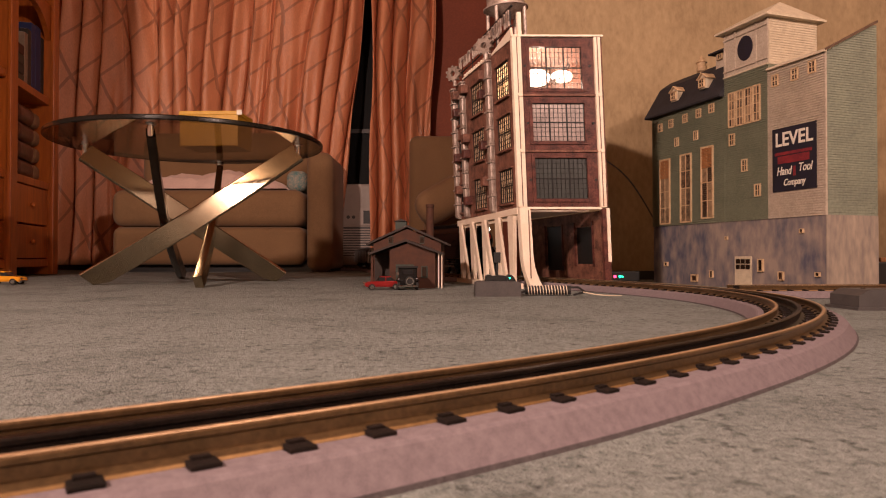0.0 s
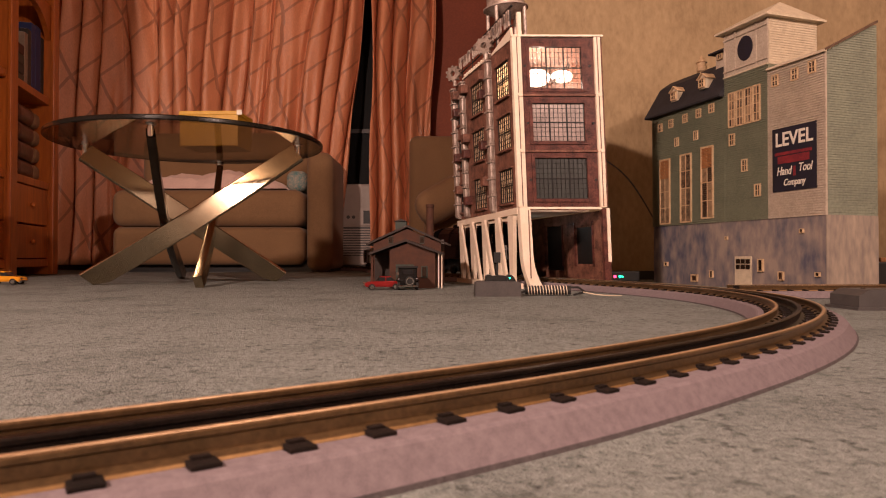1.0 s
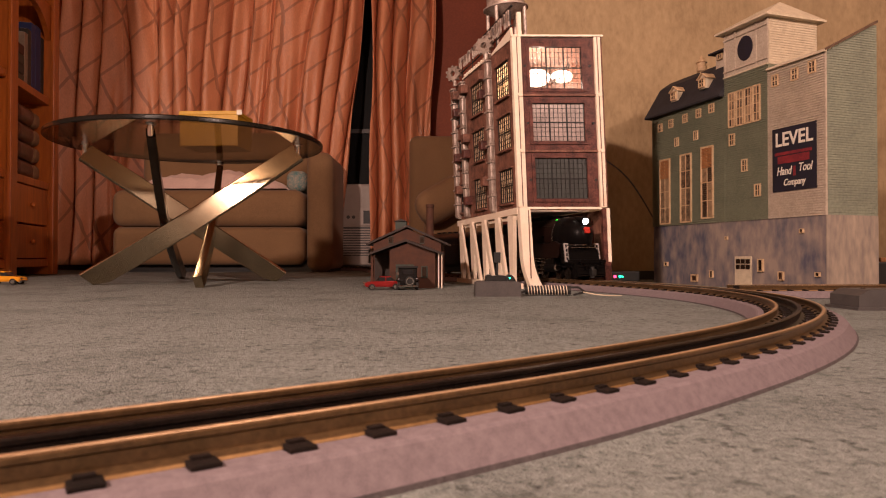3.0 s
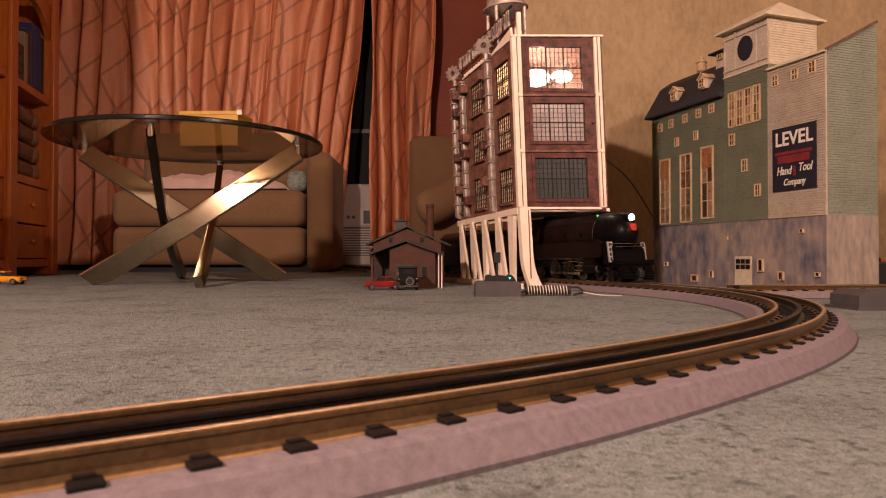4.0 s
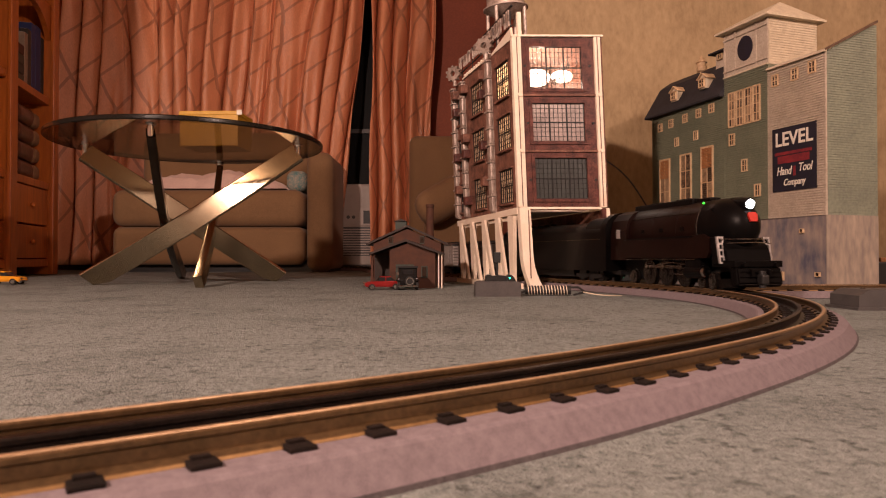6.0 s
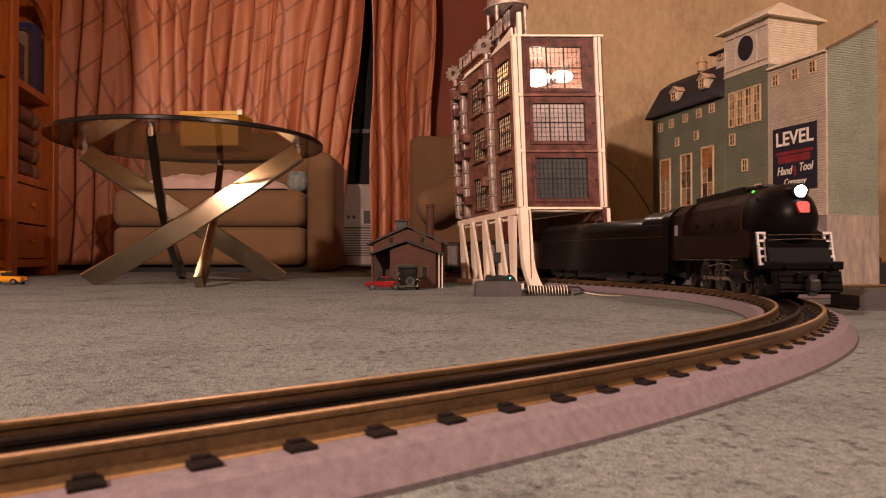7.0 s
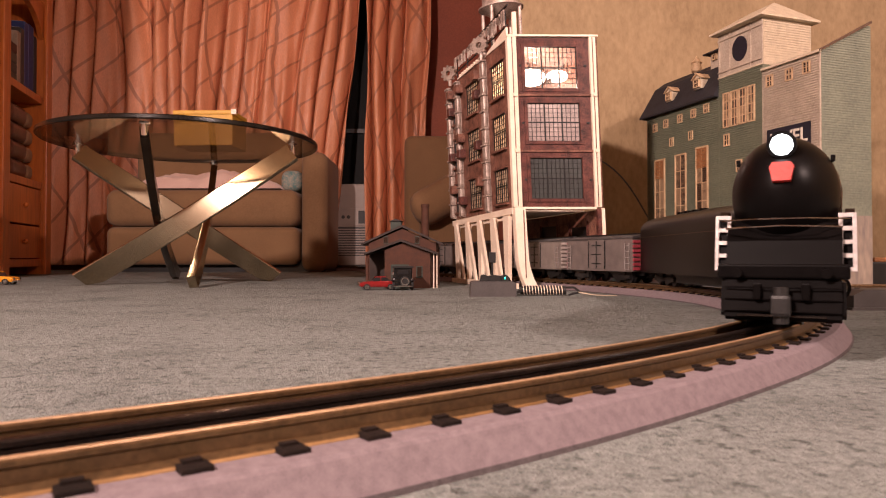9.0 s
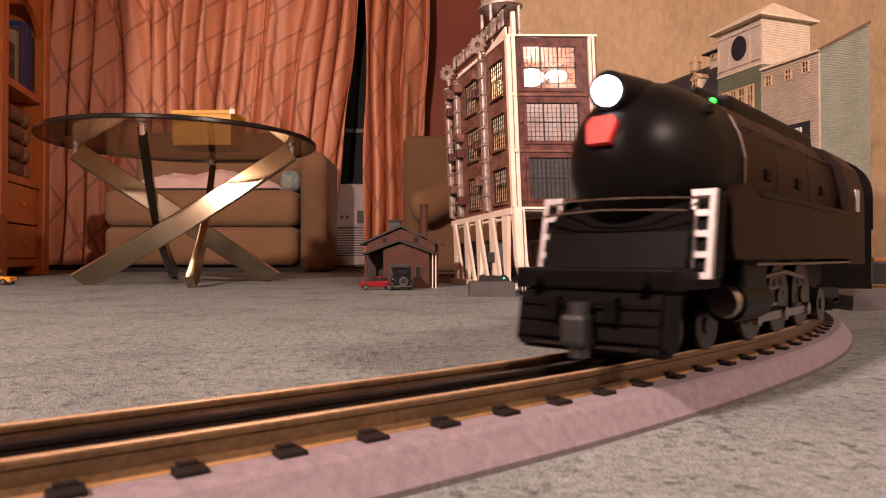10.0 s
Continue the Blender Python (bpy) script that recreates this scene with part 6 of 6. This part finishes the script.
# ---------- small things on the carpet ----------
def clutter():
    t = thing("track_controller", pose(0.082, 1.005, 0, 0, 0, 0), "grey plastic track control box with a small signal head", "control box")
    bm = bmesh.new()
    prism(bm, [(-0.034, 0.0), (0.034, 0.0), (0.0335, 0.0205), (0.028, 0.0225), (-0.028, 0.0225), (-0.0335, 0.0205)], 0.045, Matrix.Translation((0, -0.022, 0)))
    part("case", bm, GREY_PLASTIC, t)
    bm = bmesh.new()
    prism(bm, [(-0.020, 0.022), (0.028, 0.022), (0.024, 0.0290), (0.002, 0.0315), (-0.016, 0.0290)], 0.022, Matrix.Translation((0, -0.010, 0)))
    part("cover", bm, BLACK, t)
    for x in (-0.013, 0.018):
        bm = bmesh.new()
        rod(bm, (x, -0.014, 0.0270), (x, 0.008, 0.0270), 0.0055, seg=14)
        part("terminal", bm, BLACK, t)
    bm = bmesh.new()
    bmesh.ops.create_uvsphere(bm, u_segments=10, v_segments=6, radius=0.0014, matrix=Matrix.Translation((0.0175, -0.0150, 0.0275)))
    part("pilot_light", bm, CYAN_LED, t, "small glowing blue-green light")
    bm = bmesh.new()
    rod(bm, (0.000, 0.002, 0.028), (0.000, 0.002, 0.052), 0.0017, seg=8)
    post = part("signal_post", bm, BLACK, t)
    pbox("signal_head", BLACK, post, -0.0050, 0.0050, -0.002, 0.005, 0.050, 0.066, 0.001)
    # coil and lead
    t = thing("wire_coil", pose(0.158, 1.012, 0.0085, 0, 0, -6), "coiled black and cream wire lying on the carpet", "wire")
    bm = bmesh.new()
    pts = [(-0.030 + 0.062 * k / 140, 0.0068 * math.cos(k * 0.6283), 0.0068 * math.sin(k * 0.6283)) for k in range(141)]
    tube(bm, pts, 0.0007, 5)
    part("coil", bm, AGED_WHITE, t, "cream wire turns")
    bm = bmesh.new()
    rod(bm, (-0.033, 0, 0), (0.036, 0, 0), 0.0068, seg=12)
    part("core", bm, BLACK, t)
    bm = bmesh.new()
    tube(bm, [(-0.026, -0.004, 0.001), (-0.040, -0.008, -0.004), (-0.052, -0.012, -0.0072)], 0.002, 6)
    part("lead", bm, BLACK, t)
    bm = bmesh.new()
    tube(bm, [(0.032, 0.0, 0.004), (0.048, 0.004, 0.004), (0.058, 0.004, -0.003), (0.040, -0.002, -0.007)], 0.0016, 6)
    part("lead", bm, BLACK, t)
    bm = bmesh.new()
    tube(bm, [(0.055, 0.002, -0.003), (0.075, -0.004, -0.0065), (0.095, -0.004, -0.0078), (0.112, 0.0, -0.0078)], 0.0008, 5)
    part("bare_wire", bm, CREAM, t)
    # switch motor
    t = thing("switch_motor", pose(0.525, 0.760, 0), "low dark grey switch motor box beside the siding", "switch box")
    bm = bmesh.new()
    prism(bm, [(-0.068, 0.0), (0.06, 0.0), (0.06, 0.016), (0.054, 0.0225), (-0.056, 0.0225), (-0.068, 0.0160)], 0.055, Matrix.Translation((0, -0.030, 0)))
    part("case", bm, GREY_PLASTIC, t)
    pbox("base_flange", GREY_PLASTIC, t, -0.072, 0.064, -0.034, 0.029, 0.0, 0.003)
    bm = bmesh.new()
    for x in (-0.045, 0.04):
        rod(bm, (x, 0, 0.0222), (x, 0, 0.0238), 0.003, seg=10)
    part("screw", bm, STEEL, t)
    # light box by the dark gap under the wallpaper
    t = thing("power_box", pose(0.424, 1.60, 0), "small black power box with red and green lights", "power supply")
    pbox("case", BLACK, t, -0.03, 0.05, 0, 0.06, 0, 0.024, 0.002)
    for x, mat in ((-0.010, RED_LED), (0.002, CYAN_LED), (0.008, CYAN_LED)):
        bm = bmesh.new()
        bmesh.ops.create_uvsphere(bm, u_segments=10, v_segments=6, radius=0.0036 if x < 0.005 else 0.0024, matrix=Matrix.Translation((x, -0.001, 0.012)))
        part("indicator", bm, mat, t, "glowing indicator light")
    t = thing("lineside_box", pose(0.816, 1.20, 0), "black lineside signal box with an orange top", "signal box")
    pbox("case", BLACK, t, -0.03, 0.05, 0, 0.05, 0, 0.050, 0.003)
    pbox("cap", SHUTTER, t, -0.022, 0.05, 0.005, 0.045, 0.050, 0.058, 0.002, "orange-brown cap")
    # hanging cable from the tower to the mill
    t = thing("hanging_cable", pose(0, 0, 0), "thin black cable hanging between tower and mill", "cable")
    bm = bmesh.new()
    a, b = Vector((0.309, 1.262, 0.243)), Vector((0.500, 1.575, 0.150))
    pts = []
    for k in range(15):
        f = k / 14
        p = a.lerp(b, f)
        p.z += 0.022 * math.sin(math.pi * f) * (1 - f * 0.3)
        pts.append(p)
    tube(bm, pts, 0.0016, 6)
    part("wire", bm, BLACK, t)
    bm = bmesh.new()
    rod(bm, (0.292, 1.262, 0.243), (0.311, 1.262, 0.243), 0.003, seg=8)
    part("plug", bm, BLACK, t)
    sedan("red_toy_car", CAR_RED, pose(-0.108, 1.196, 0, 0, 0, 10), "shiny red die-cast saloon car on the carpet", 0.98)
    sedan("yellow_toy_car", CAR_YELLOW, pose(-0.935, 1.42, 0, 0, 0, 182), "shiny yellow die-cast car beside the bookcase", 1.15)


TUFT = shade("dark_carpet_fibre", (0.120, 0.125, 0.115), (0.045, 0.045, 0.041), 1.0, scale=200, fine=900, spec=0.0, island=0.5)


def carpet_tufts():
    """Loose dark fibres standing out of the pile, in drifts."""
    rng = random.Random(21)
    verts, faces = [], []
    line = WAY[::4]
    while len(verts) < 4 * 22000:
        y = 0.30 + 1.70 * rng.random() ** 1.15
        x = rng.uniform(-0.75 * y - 0.05, 0.72 * y)
        drift = noise.noise(Vector((x * 5, y * 5, 2))) + 0.5 * noise.noise(Vector((x * 17, y * 17, 5)))
        if drift < rng.uniform(-0.5, 0.7) or np.min(np.hypot(line[:, 0] - x, line[:, 1] - y)) < 0.043:
            continue
        r, h, a = rng.uniform(0.0003, 0.0006 + 0.0006 * min(y, 1.2)), rng.uniform(0.0002, 0.0005 + 0.0004 * min(y, 1.2)), rng.uniform(0, 6.28)
        k = len(verts)
        for i in range(3):
            verts.append((x + r * math.cos(a + 2.1 * i), y + r * math.sin(a + 2.1 * i), -0.0004))
        verts.append((x + rng.uniform(-r, r), y + rng.uniform(-r, r), h))
        faces += [(k, k + 1, k + 3), (k + 1, k + 2, k + 3), (k + 2, k, k + 3)]
    data = bpy.data.meshes.new("carpet_tufts")
    data.from_pydata(verts, [], faces)
    data.materials.append(TUFT)
    tagged(new("carpet_tufts", data), "dark fibres standing out of the grey-green carpet", kind="stuff")


def added_lamps():
    # unseen stands and bulbs for the two added lamps
    for x, y in ((-0.85, -0.50), (1.05, -0.60)):
        t = thing("floor_lamp", pose(x, y, 0), "added unseen standing lamp with a bare warm bulb", "floor lamp", "floor lamps")
        bm = bmesh.new()
        lathe(bm, [(0.0, 0.0), (0.12, 0.0), (0.12, 0.012), (0.03, 0.022), (0.010, 0.04), (0.010, 0.86), (0.018, 0.87), (0.018, 0.90), (0.0, 0.90)], seg=24)
        part("stand", bm, BLACK, t, smooth=True)
        bm = bmesh.new()
        bmesh.ops.create_uvsphere(bm, u_segments=16, v_segments=10, radius=0.035, matrix=Matrix.Translation((0, 0, 0.93)))
        part("bulb", bm, LAMP_GLOW, t, "glowing warm bulb", smooth=True)


LAMP_GLOW = shade("glowing_diffuser", (0.9, 0.85, 0.8), rough=0.6, emit=((1.0, 0.74, 0.52), 3.0), bump=0)

room()
carpet_tufts()
tracks()
train()
mill()
elevator()
table()
brick_house()
vintage_car()
armchair()
recliner()
window_wall()
bookcase()
clutter()
added_lamps()
motions()
